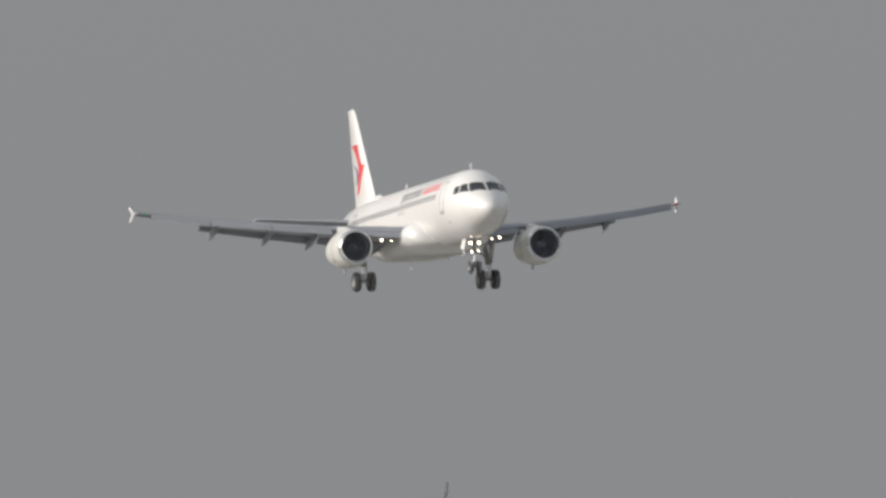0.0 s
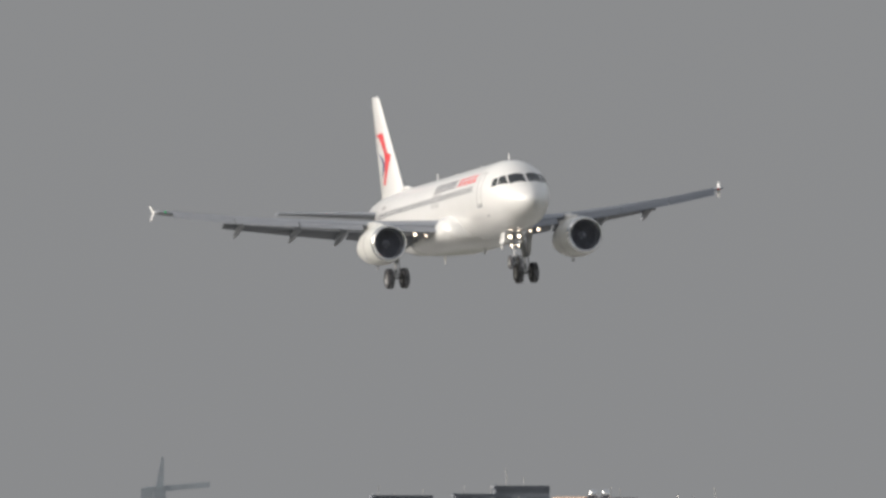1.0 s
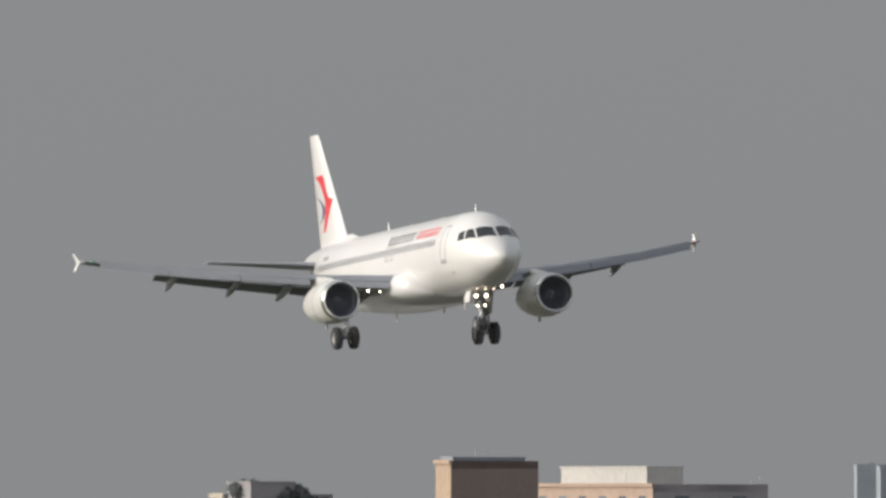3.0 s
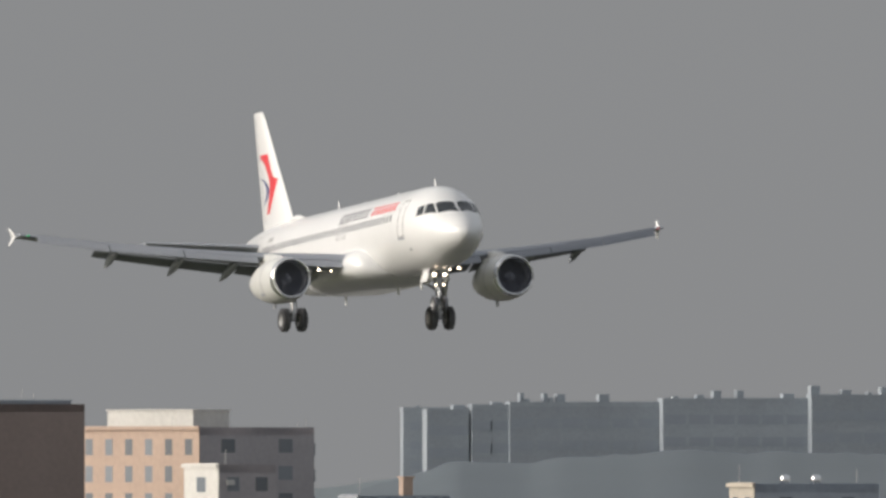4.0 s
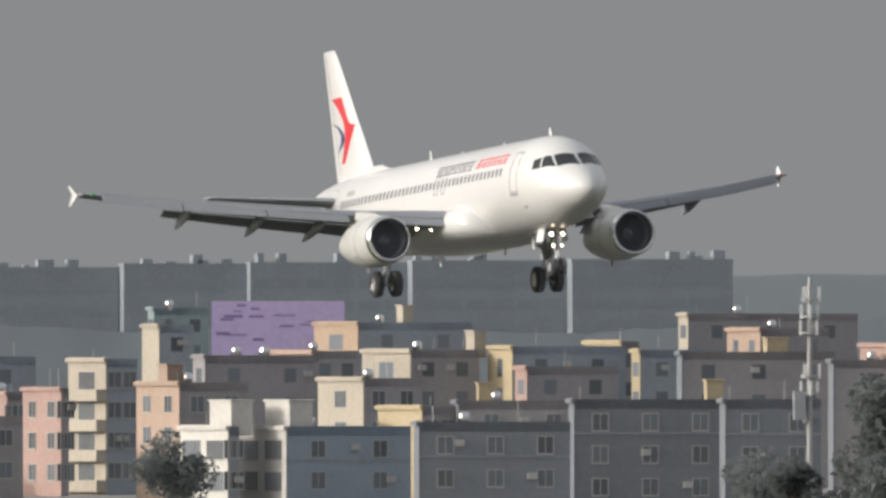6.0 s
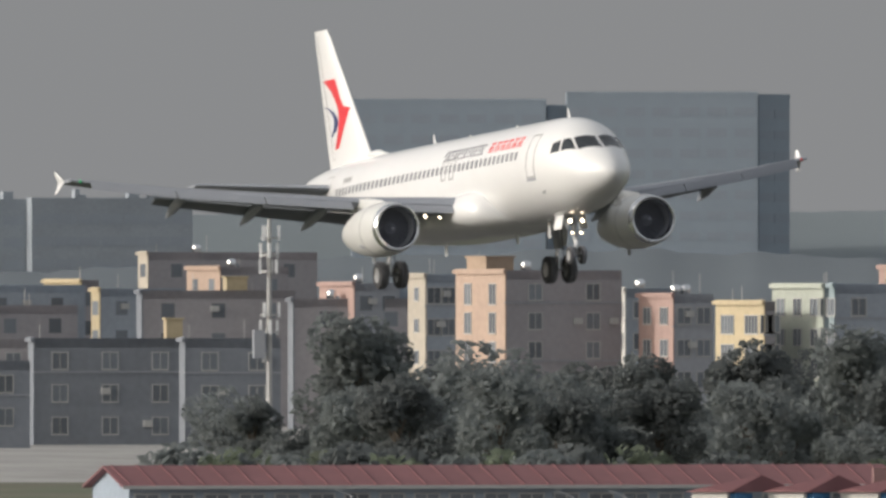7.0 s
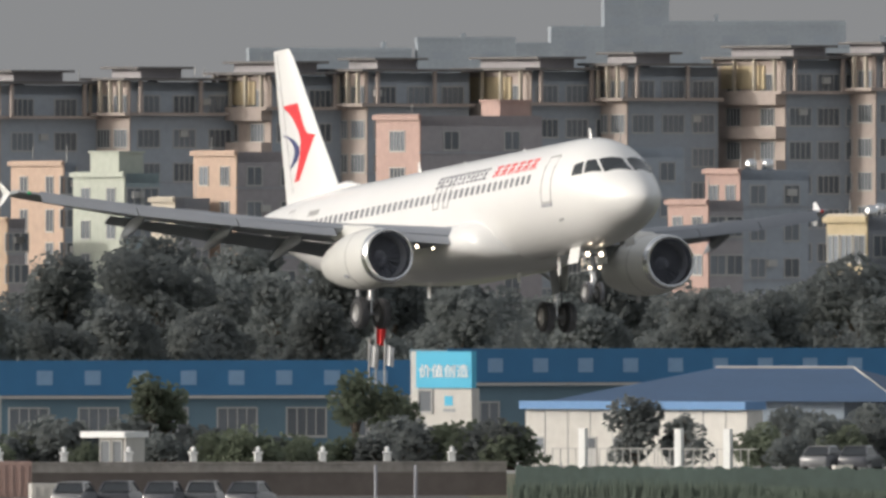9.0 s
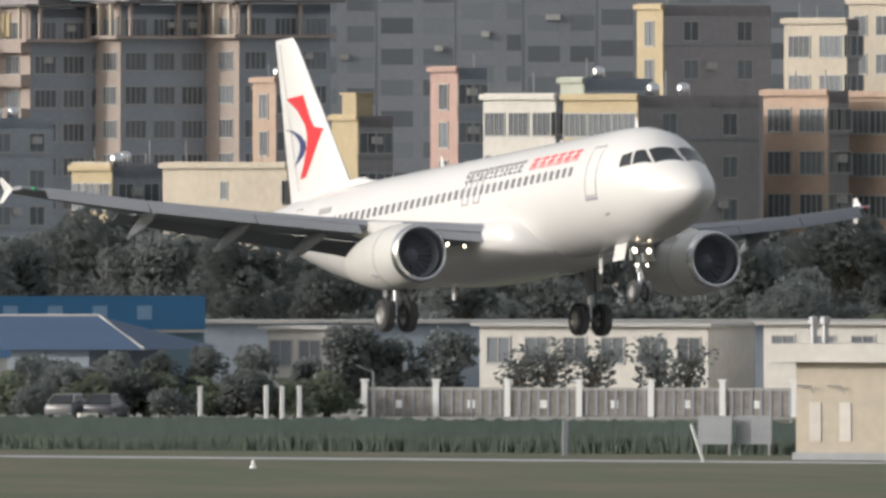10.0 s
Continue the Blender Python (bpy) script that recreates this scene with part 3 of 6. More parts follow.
# flank greys, brown, slate, teal and haze carry a painted blue haze tint
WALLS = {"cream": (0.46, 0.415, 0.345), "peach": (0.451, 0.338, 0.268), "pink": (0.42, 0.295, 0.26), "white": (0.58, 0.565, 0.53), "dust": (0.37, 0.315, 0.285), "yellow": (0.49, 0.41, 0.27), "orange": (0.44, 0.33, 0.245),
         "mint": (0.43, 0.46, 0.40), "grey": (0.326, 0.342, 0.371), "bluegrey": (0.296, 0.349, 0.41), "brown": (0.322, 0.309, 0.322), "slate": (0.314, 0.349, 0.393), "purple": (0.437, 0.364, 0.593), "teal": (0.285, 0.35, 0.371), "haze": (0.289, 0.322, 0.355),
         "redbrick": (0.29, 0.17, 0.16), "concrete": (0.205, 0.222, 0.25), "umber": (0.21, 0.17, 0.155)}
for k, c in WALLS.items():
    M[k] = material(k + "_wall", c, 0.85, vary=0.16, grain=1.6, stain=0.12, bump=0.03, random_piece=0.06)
# the pane grey is lifted for haze as well
M["pane"] = material("window_pane", (0.16, 0.178, 0.20), 0.25, vary=0.1, bump=0.0, random_piece=0.35)
M["frame_white"] = material("window_frame", (0.42, 0.42, 0.41), 0.5, vary=0.08, bump=0.0)
M["steel"] = material("stainless_steel", (0.75, 0.76, 0.77), 0.16, metal=1.0, vary=0.05, bump=0.0)
M["eave_blue"] = material("sky_blue_eave", (0.13, 0.27, 0.50), 0.6, vary=0.08, bump=0.0)
M["green_glass"] = material("green_glazing", (0.11, 0.185, 0.185), 0.4, vary=0.12, bump=0.0)
M["roof_felt"] = material("roof_felt", (0.15, 0.142, 0.14), 0.9, vary=0.25, bump=0.3)
M["red_roof"] = material("red_sheet_roof", (0.19, 0.08, 0.085), 0.75, vary=0.15, grain=0.6, stain=0.2, bump=0.15)
M["blue_roof"] = material("blue_sheet_roof", (0.05, 0.10, 0.19), 0.65, vary=0.12, bump=0.1)
M["blue_sign"] = material("blue_banner", (0.035, 0.155, 0.32), 0.6, vary=0.10, grain=0.8, stain=0.1, bump=0.0)
M["cyan_sign"] = material("cyan_sign", (0.07, 0.46, 0.68), 0.5, vary=0.04, bump=0.0)
M["green_sign"] = material("green_sign", (0.04, 0.20, 0.13), 0.5, vary=0.1, bump=0.0)
M["sign_white"] = material("sign_white", (0.82, 0.83, 0.83), 0.6, vary=0.03, bump=0.0)
M["office_blue"] = material("blue_prefab_panel", (0.115, 0.19, 0.245), 0.6, vary=0.12, grain=0.8, stain=0.15, bump=0.0)
M["pale_blue"] = material("faded_letters", (0.20, 0.33, 0.50), 0.6, vary=0.1, bump=0.0)
M["bark"] = material("bark", (0.12, 0.10, 0.08), 0.95, vary=0.3, bump=0.5)
M["red_cloth"] = material("red_cloth", (0.60, 0.03, 0.03), 0.8, vary=0.1, bump=0.0)
M["white_cloth"] = material("white_cloth", (0.72, 0.72, 0.72), 0.8, vary=0.05, bump=0.0)
M["yellow_cloth"] = material("yellow_cloth", (0.62, 0.48, 0.06), 0.8, vary=0.1, bump=0.0)
M["orange_paint"] = material("orange_paint", (0.75, 0.19, 0.06), 0.5, vary=0.1, bump=0.0)
M["green_paint"] = material("green_paint", (0.10, 0.34, 0.24), 0.5, vary=0.1, bump=0.0)
M["net"] = material("green_netting", (0.05, 0.072, 0.066), 0.95, vary=0.3, grain=1.5, stain=0.15, bump=0.6)
M["earth"] = material("bare_earth", (0.17, 0.13, 0.10), 0.95, vary=0.35, grain=0.8, stain=0.1, bump=0.6)
# leaf is paler than real foliage: haze is put into its colour
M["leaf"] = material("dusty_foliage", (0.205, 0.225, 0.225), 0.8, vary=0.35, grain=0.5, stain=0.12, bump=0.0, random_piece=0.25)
M["leaf_light"] = material("bamboo_foliage", (0.17, 0.20, 0.145), 0.8, vary=0.3, grain=0.7, stain=0.2, bump=0.0, random_piece=0.2)


# leaves let some of the light through
for k in ("leaf", "leaf_light"):
    nt = M[k].node_tree
    out = [q for q in nt.nodes if q.type == "OUTPUT_MATERIAL"][0]
    tr, mx = nt.nodes.new("ShaderNodeBsdfTranslucent"), nt.nodes.new("ShaderNodeMixShader")
    nt.links.new([q for q in nt.nodes if q.type == "HUE_SAT"][0].outputs[0], tr.inputs["Color"])
    mx.inputs[0].default_value = 0.6
    nt.links.new(nt.nodes["Principled BSDF"].outputs[0], mx.inputs[1])
    nt.links.new(tr.outputs[0], mx.inputs[2])
    nt.links.new(mx.outputs[0], out.inputs["Surface"])


def window_meshes(w, h, bars):
    """A frame with mullions, and its pane: in the plane y = 0, facing -y; x from 0 to w, z from 0 to h."""
    t = 0.09
    xs = [-t, 0.0]
    for k in range(bars):
        x = w * (k + 1) / (bars + 1)
        xs += [x - 0.03, x + 0.03]
    xs += [w, w + t]
    zs = [-t - 0.04, 0.0, h, h + t]
    bm = bmesh.new()
    fr = [[bm.verts.new((x, -0.08, z)) for z in zs] for x in xs]
    bk = [[bm.verts.new((x, 0.04, z)) for z in zs] for x in xs]

    def solid(i, j):
        return 0 <= i < len(xs) - 1 and 0 <= j < 3 and (j != 1 or i % 2 == 0)
    for i in range(len(xs) - 1):
        for j in range(3):
            if not solid(i, j):
                continue
            bm.faces.new((fr[i][j], fr[i + 1][j], fr[i + 1][j + 1], fr[i][j + 1]))
            for di, dj, a, c in ((-1, 0, (i, j), (i, j + 1)), (1, 0, (i + 1, j), (i + 1, j + 1)), (0, -1, (i, j), (i + 1, j)), (0, 1, (i, j + 1), (i + 1, j + 1))):
                if not solid(i + di, j + dj):
                    bm.faces.new((fr[a[0]][a[1]], bk[a[0]][a[1]], bk[c[0]][c[1]], fr[c[0]][c[1]]))
    bmesh.ops.recalc_face_normals(bm, faces=bm.faces)
    return mesh_of(bm, "window", M["frame_white"]), mesh_of(box(0.004, w - 0.004, -0.014, 0.03, 0.004, h - 0.004), "pane", M["pane"])


def add_window(kind, parent, m, near=True):
    wd, hg, fm, pm = WIN[kind]
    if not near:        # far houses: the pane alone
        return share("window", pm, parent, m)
    o = share("window", fm, parent, m)
    share("pane", pm, o, Matrix())
    return o


WIN = {}
for k, wd_, hg_, nb_ in (("small", 0.8, 1.2, 0), ("mid", 1.4, 1.5, 1), ("wide", 2.3, 1.6, 3), ("tall", 1.2, 1.9, 1), ("band", 3.4, 1.7, 5)):
    WIN[k] = (wd_, hg_, *window_meshes(wd_, hg_, nb_))
# paled nearly to the far wall colour: haze put into the pane
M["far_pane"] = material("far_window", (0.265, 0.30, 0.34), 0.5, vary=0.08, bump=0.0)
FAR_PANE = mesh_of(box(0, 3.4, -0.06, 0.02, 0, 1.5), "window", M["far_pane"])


def water_tank(x, y, z):
    t = tagged(empty("water_tank", Matrix.Translation((x, y, z))), "shiny steel water tank on a flat roof", "water tank", "rooftop water tanks")
    part("drum", lathe([(0.0, 0.02), (0.0, 0.55), (0.08, 0.62), (1.15, 0.62), (1.3, 0.56), (1.42, 0.42), (1.5, 0.22), (1.53, 0.02)], "z", 20), M["steel"], t, "", True).matrix_basis = Matrix.Translation((0, 0, 0.6)) @ Matrix.Scale(0.82, 4)
    bm = bmesh.new()
    for sx in (-0.7, 0.7):
        for sy in (-0.4, 0.4):
            add_box(bm, sx - 0.05, sx + 0.05, sy - 0.05, sy + 0.05, 0, 0.59)
        add_box(bm, sx - 0.05, sx + 0.05, -0.5, 0.5, 0.5, 0.59)
    part("stand", bm, M["grey"], t)
    return t


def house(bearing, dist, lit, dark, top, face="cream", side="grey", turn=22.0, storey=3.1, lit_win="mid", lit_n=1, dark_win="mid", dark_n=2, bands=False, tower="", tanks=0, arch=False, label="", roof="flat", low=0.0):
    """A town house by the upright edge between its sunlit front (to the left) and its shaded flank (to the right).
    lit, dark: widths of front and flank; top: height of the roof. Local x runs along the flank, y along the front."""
    p = spot(bearing, dist)
    h = empty("town_house", pose(p.x, p.y, 0, 0, 0, turn))
    tagged(h, label or f"{face} fronted concrete town house with a {side} flank and flat roof", "house", "town houses")
    bm = box(0, dark, 0, lit, low, top)
    bm.faces.ensure_lookup_table()
    lid = bm.faces[1]
    bmesh.ops.inset_region(bm, faces=[lid], thickness=0.2)
    for v in lid.verts:
        v.co.z -= 0.9
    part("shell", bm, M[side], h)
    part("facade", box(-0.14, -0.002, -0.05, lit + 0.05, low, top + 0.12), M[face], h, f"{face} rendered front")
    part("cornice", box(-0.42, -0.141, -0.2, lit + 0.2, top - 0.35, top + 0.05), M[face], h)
    if bands:
        z = top - 1.2
        while z > low + 3:
            part("balcony", box(-1.15, -0.141, 0.0, lit, z - 3.0 + 0.0, z - 3.0 + 1.15), M[face], h, "projecting balcony front")
            z -= storey
    wl, hl = WIN[lit_win][:2]
    wd, hd = WIN[dark_win][:2]
    turn_left = Matrix.Rotation(radians(-90), 4, "Z")
    z = top - 1.0 - hl - 0.35
    while z > low + 0.6:
        for k in range(lit_n):
            y = lit * (k + 0.5) / lit_n + wl / 2
            add_window(lit_win, h, Matrix.Translation((-0.142, y, z)) @ turn_left, dist < 2580)
        for k in range((dark_n + 1) // 2 if dark_n > 2 else dark_n):
            x = dark * (k + 0.5) / ((dark_n + 1) // 2 if dark_n > 2 else dark_n) - wd / 2
            add_window(dark_win, h, Matrix.Translation((x, -0.002, z + hl - hd)), dist < 2580)
        z -= storey
    if tower:
        tx, ty, tw, td, th, tm = tower
        bm = box(tx, tx + tw, ty, ty + td, top - 0.9, top + th)
        add_box(bm, tx - 0.15, tx + tw + 0.15, ty - 0.15, ty + td + 0.15, top + th, top + th + 0.18)
        part("stair_tower", bm, M[tm], h, f"small {tm} rendered stair tower on the roof")
    if roof == "slab":
        part("roof", box(-1.3, dark + 1.0, -1.1, lit + 1.0, top + 0.13, top + 0.38), M["roof_felt"], h, "thin dark overhanging flat roof")
        part("roof_pavilion", box(dark * 0.12, dark * 0.5, 0.5, lit - 0.5, top + 0.38, top + 1.2), M["brown"], h)
        part("pavilion_roof", box(dark * 0.12 - 0.8, dark * 0.5 + 0.8, -0.4, lit + 0.3, top + 1.2, top + 1.42), M["roof_felt"], h)
        if bands:
            part("top_panel", box(-0.32, -0.143, lit * 0.28, lit * 0.92, top - 2.7, top - 0.5), M["yellow"], h, "yellow rendered top storey panel")
        for k in range(4):
            part("column", box(-1.0, -0.7, lit * (0.04 + 0.3 * k), lit * (0.04 + 0.3 * k) + 0.3, top - 2.9, top + 0.12), M["cream"], h)
            if k in (0, 2):
                part("column", box(dark * (0.05 + 0.28 * k), dark * (0.05 + 0.28 * k) + 0.3, -0.8, -0.5, top - 2.9, top + 0.12), M["dust"], h)
        part("terrace_edge", box(-1.2, dark, -1.0, lit, top - 3.2, top - 2.9), M["dust"], h)
    rn = random.Random(int(bearing * 3000))
    for k in range(0 if dist > 2700 else 2):
        x, zz = rn.uniform(0.5, max(0.6, dark - 1.2)), top - 2.2 - 3.0 * rn.randrange(0, 3)
        part("air_conditioner", box(x, x + 0.85, -0.38, -0.004, zz, zz + 0.6), M["frame_white"], h)
    zz = top - 3.2
    while zz > low + 3 and dist < 2580:
        part("string_course", box(-0.2, dark + 0.04, -0.09, -0.003, zz, zz + 0.14), M["grey"], h)
        zz -= 2 * storey
    if not tanks and random.Random(int(bearing * 7000)).random() > 0.55 and dark > 4:
        tanks = 1
    for k in range(tanks):
        q = h.matrix_basis @ Vector((dark * (0.3 + 0.25 * k), lit * 0.3, 0))
        water_tank(q.x, q.y, top - 0.9)
    # clutter of every such roof: aerial rods and a pipe
    rnd = random.Random(int(bearing * 1000) + int(dist))
    for k in range(rnd.choice((1, 2, 2))):
        x, y = rnd.uniform(0.3, dark - 0.3), rnd.uniform(0.2, lit - 0.2)
        part("roof_rod", tube([(x, y, top - 0.95), (x, y, top + rnd.uniform(0.8, 2.0))], 0.045, 5), M["frame_white"], h)
    return h


# ---- trees ----
def tree_mesh(seed, height, spread, count, size, mat, trunk_h):
    rnd = random.Random(seed)
    bm = bmesh.new()
    tube([(0, 0, 0), (0.1, 0.05, trunk_h * 0.6), (0.0, 0.1, height * 0.75)], [0.22, 0.17, 0.05], 7, bm)
    blobs = []
    for k in range(16):
        a, r = rnd.uniform(0, math.tau), spread * rnd.uniform(0.25, 0.75)
        zz = height * rnd.uniform(0.22, 0.88)
        r *= 1.15 - abs(zz / height - 0.55)
        c = Vector((r * math.cos(a), r * math.sin(a), zz))
        tube([(0, 0, zz * rnd.uniform(0.45, 0.7)), c * 0.6 + Vector((0, 0, zz * 0.3)), c], [0.1, 0.06, 0.02], 5, bm)
        blobs.append((c, spread * rnd.uniform(0.26, 0.5)))
    blobs.append((Vector((0, 0, height * 0.86)), spread * 0.42))
    trunk = bmesh.new()
    me_t = mesh_of(bm, "trunk", M["bark"])
    bm = trunk
    for k in range(count):
        c, r = rnd.choice(blobs)
        d = Vector((rnd.gauss(0, 1), rnd.gauss(0, 1), rnd.gauss(0, 0.85))).normalized() * r * rnd.uniform(0.80, 1.08)
        p = c + d
        if p.z < height * 0.12:
            continue
        u = Vector((rnd.gauss(0, 1), rnd.gauss(0, 1), rnd.gauss(0, 0.6))).normalized()
        w = u.orthogonal().normalized()
        s = size * rnd.uniform(0.5, 1.25)
        q = [p + u * s, p + w * s * 0.55 + Vector((0, 0, s * 0.12)), p - u * s * 0.8, p - w * s * 0.5]
        vs = [bm.verts.new(v) for v in q]
        bm.faces.new((vs[0], vs[1], vs[2]))
        bm.faces.new((vs[0], vs[2], vs[3]))
    return me_t, mesh_of(bm, "crown", mat)


def tree_model(seed, height, spread, count, size, mat, trunk_h):
    return tree_mesh(seed, height, spread, count, size, M[mat], trunk_h)


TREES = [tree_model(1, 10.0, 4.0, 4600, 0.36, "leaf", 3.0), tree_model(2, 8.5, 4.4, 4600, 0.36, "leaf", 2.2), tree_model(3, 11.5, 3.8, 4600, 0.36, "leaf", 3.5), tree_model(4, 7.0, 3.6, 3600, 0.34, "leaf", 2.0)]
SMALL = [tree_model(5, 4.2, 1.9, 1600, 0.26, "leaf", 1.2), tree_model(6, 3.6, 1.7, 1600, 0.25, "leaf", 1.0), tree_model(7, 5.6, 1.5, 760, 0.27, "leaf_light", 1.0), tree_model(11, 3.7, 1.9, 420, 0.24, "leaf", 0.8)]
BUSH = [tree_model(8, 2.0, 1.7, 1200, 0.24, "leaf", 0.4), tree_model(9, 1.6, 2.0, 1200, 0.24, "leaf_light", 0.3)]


def plant(model, x, y, spin, scale, name, label, category, group, z=0.0):
    t = tagged(empty(name, pose(x, y, z, 0, 0, spin) @ Matrix.Scale(scale, 4)), label, category, group)
    share("trunk", model[0], t, Matrix())
    share("crown", model[1], t, Matrix())
    return t


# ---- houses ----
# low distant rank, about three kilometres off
# concrete fronts are coloured dark here, so their sunward strip reads as shade
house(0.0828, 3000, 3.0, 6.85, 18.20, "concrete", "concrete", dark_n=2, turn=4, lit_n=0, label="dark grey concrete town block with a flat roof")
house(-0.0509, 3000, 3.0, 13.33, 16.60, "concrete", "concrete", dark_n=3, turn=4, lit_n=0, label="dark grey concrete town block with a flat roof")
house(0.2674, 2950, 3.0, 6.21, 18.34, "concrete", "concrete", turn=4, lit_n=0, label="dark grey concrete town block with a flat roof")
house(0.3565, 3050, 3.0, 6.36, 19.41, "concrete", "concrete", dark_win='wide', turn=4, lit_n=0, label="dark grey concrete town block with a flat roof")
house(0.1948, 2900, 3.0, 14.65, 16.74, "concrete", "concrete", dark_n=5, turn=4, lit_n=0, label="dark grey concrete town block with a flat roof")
house(0.5602, 2950, 9.40, 6.39, 17.88, "peach", "brown", tanks=2, lit_n=2)
house(0.5602, 2800, 8.92, 2.70, 15.87, "cream", "brown", lit_n=2)
house(0.6710, 3000, 3.0, 5.54, 16.67, "concrete", "concrete", dark_n=2, turn=4, lit_n=0, label="dark grey concrete town block with a flat roof")
house(0.7678, 3000, 3.0, 6.45, 17.40, "concrete", "concrete", turn=4, lit_n=0, label="dark grey concrete town block with a flat roof")
house(0.6621, 2850, 3.62, 1.10, 15.51, "cream", "brown")
house(1.0122, 2900, 10.22, 3.85, 14.74, "cream", "brown", lit_n=3)
house(1.5024, 2700, 9.33, 9.81, 17.40, "cream", "brown", lit_n=2, lit_win='tall', tanks=1, tower=(2.5, 2, 5, 6, 2.4, 'brown'))
house(1.4770, 2720, 3.34, 2.64, 18.63, "cream", "brown", lit_win='small')
house(1.5788, 2760, 3.07, 7.36, 18.68, "brown", "brown", dark_win='wide', tower=(1, 1, 3, 3, 1.0, 'grey'))
# office block with an orange stair end and a sunlit front
house(1.9863, 2900, 4.12, 10.86, 22.67, "orange", "umber", dark_n=0, lit_n=0, tower=(0.3, 0.3, 9.0, 3.2, 0.3, 'slate'), label='office block end with orange rendered edge and blank brown flank')
house(2.4408, 2950, 26.04, 19.06, 20.11, "peach", "brown", turn=43, lit_n=8, lit_win='tall', dark_n=2, dark_win='wide', storey=3.15, tower=(3, 4, 6, 14, 1.9, 'white'), label='long peach office building with rows of tall windows')
house(2.6611, 3000, 3.20, 2.20, 19.67, "brown", "brown")
house(2.4854, 2700, 8.69, 6.59, 15.72, "white", "brown", lit_n=1, lit_win='wide', label='narrow white house with an arched green window and brown flank')
# town rank, about two and a half kilometres off
house(2.8011, 2900, 4.61, 11.36, 12.23, "grey", "slate", dark_n=3, tower=(6, 1, 1.2, 1.2, 2.0, 'peach'))
house(3.0405, 2750, 11.84, 5.73, 10.11, "redbrick", "brown", lit_n=2, tanks=1)
house(2.9221, 2600, 10.97, 3.82, 7.03, "redbrick", "brown", lit_n=2)
house(3.0443, 2500, 9.19, 10.12, 7.06, "cream", "grey", lit_n=1, lit_win='wide', dark_n=3)
house(3.1933, 2650, 4.15, 4.56, 7.34, "cream", "grey", tower=(0.3, 0.5, 1.6, 1.5, 2.5, 'cream'))
house(3.3359, 2500, 8.05, 4.06, 8.17, "white", "grey", tower=(0.5, 3.0, 2.2, 3.5, 2.2, 'white'), lit_win='small')
house(3.4250, 2650, 2.47, 13.37, 10.11, "grey", "brown", dark_n=4)
house(3.6924, 2600, 5.73, 14.11, 13.73, "cream", "slate", lit_win='tall', lit_n=2, dark_n=4, tanks=2)
house(3.7841, 2450, 9.14, 7.56, 8.03, "pink", "brown", lit_n=1, lit_win='wide', dark_n=2)
house(3.9088, 2550, 11.02, 1.57, 10.18, "pink", "brown", lit_n=2, tanks=2)
house(4.0311, 2500, 8.48, 0.74, 10.67, "pink", "brown", lit_n=2)
house(4.1317, 2520, 8.39, 3.37, 13.54, "cream", "slate", bands=True, lit_n=1, lit_win='band', storey=3.0)
house(4.2513, 2700, 3.93, 4.01, 17.04, "cream", "slate", lit_n=0, dark_n=1)
house(4.2399, 3000, 1.51, 7.06, 19.27, "teal", "teal", dark_n=3)
house(4.2972, 2450, 9.22, 7.29, 11.30, "peach", "brown", lit_n=2, lit_win='mid', tower=(0.2, 3.2, 1.6, 2.0, 1.6, 'peach'), storey=3.0)
house(4.3545, 2650, 2.65, 13.14, 13.82, "brown", "brown", dark_n=4, tanks=2)
house(4.4067, 2350, 9.86, 1.05, 7.38, "white", "grey", lit_n=2, lit_win='band', storey=2.9, tower=(0.5, 0.5, 2.2, 4.5, 2.3, 'white'))
house(4.5378, 2350, 9.94, 12.84, 7.38, "white", "bluegrey", lit_n=2, lit_win='band', dark_n=4, storey=2.9, tower=(0.5, 0.5, 2.4, 5, 2.3, 'white'))
house(4.5977, 2750, 11.19, 5.47, 14.27, "peach", "brown", lit_n=1, lit_win='band')
house(4.6995, 2850, 10.85, 14.18, 17.41, "orange", "slate", lit_n=1, lit_win='band', dark_n=3, tanks=1, tower=(6, 1, 1.3, 1.5, 1.8, 'cream'))
house(4.8179, 2700, 11.30, 8.07, 14.40, "cream", "brown", lit_n=1, lit_win='band', tower=(8, 1, 1.4, 2, 1.9, 'cream'))
house(4.7123, 2550, 10.09, 6.34, 11.60, "cream", "brown", lit_n=1, lit_win='wide')
house(4.8434, 2450, 9.28, 3.66, 9.01, "yellow", "brown", lit_n=0)
# again a front darkened by colour to hide its sunlit strip
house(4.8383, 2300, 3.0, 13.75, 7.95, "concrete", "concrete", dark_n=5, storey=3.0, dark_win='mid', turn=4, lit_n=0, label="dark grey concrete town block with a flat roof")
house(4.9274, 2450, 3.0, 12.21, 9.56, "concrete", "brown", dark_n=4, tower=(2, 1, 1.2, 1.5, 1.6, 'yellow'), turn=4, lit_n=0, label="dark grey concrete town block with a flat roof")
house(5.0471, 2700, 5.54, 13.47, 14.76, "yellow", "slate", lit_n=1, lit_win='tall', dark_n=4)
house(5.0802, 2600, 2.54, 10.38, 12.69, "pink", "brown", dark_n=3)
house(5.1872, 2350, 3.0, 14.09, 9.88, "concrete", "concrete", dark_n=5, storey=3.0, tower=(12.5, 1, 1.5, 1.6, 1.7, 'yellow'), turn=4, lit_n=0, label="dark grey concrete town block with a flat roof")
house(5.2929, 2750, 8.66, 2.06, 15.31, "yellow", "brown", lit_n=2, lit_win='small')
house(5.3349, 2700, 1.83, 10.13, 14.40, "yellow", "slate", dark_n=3)
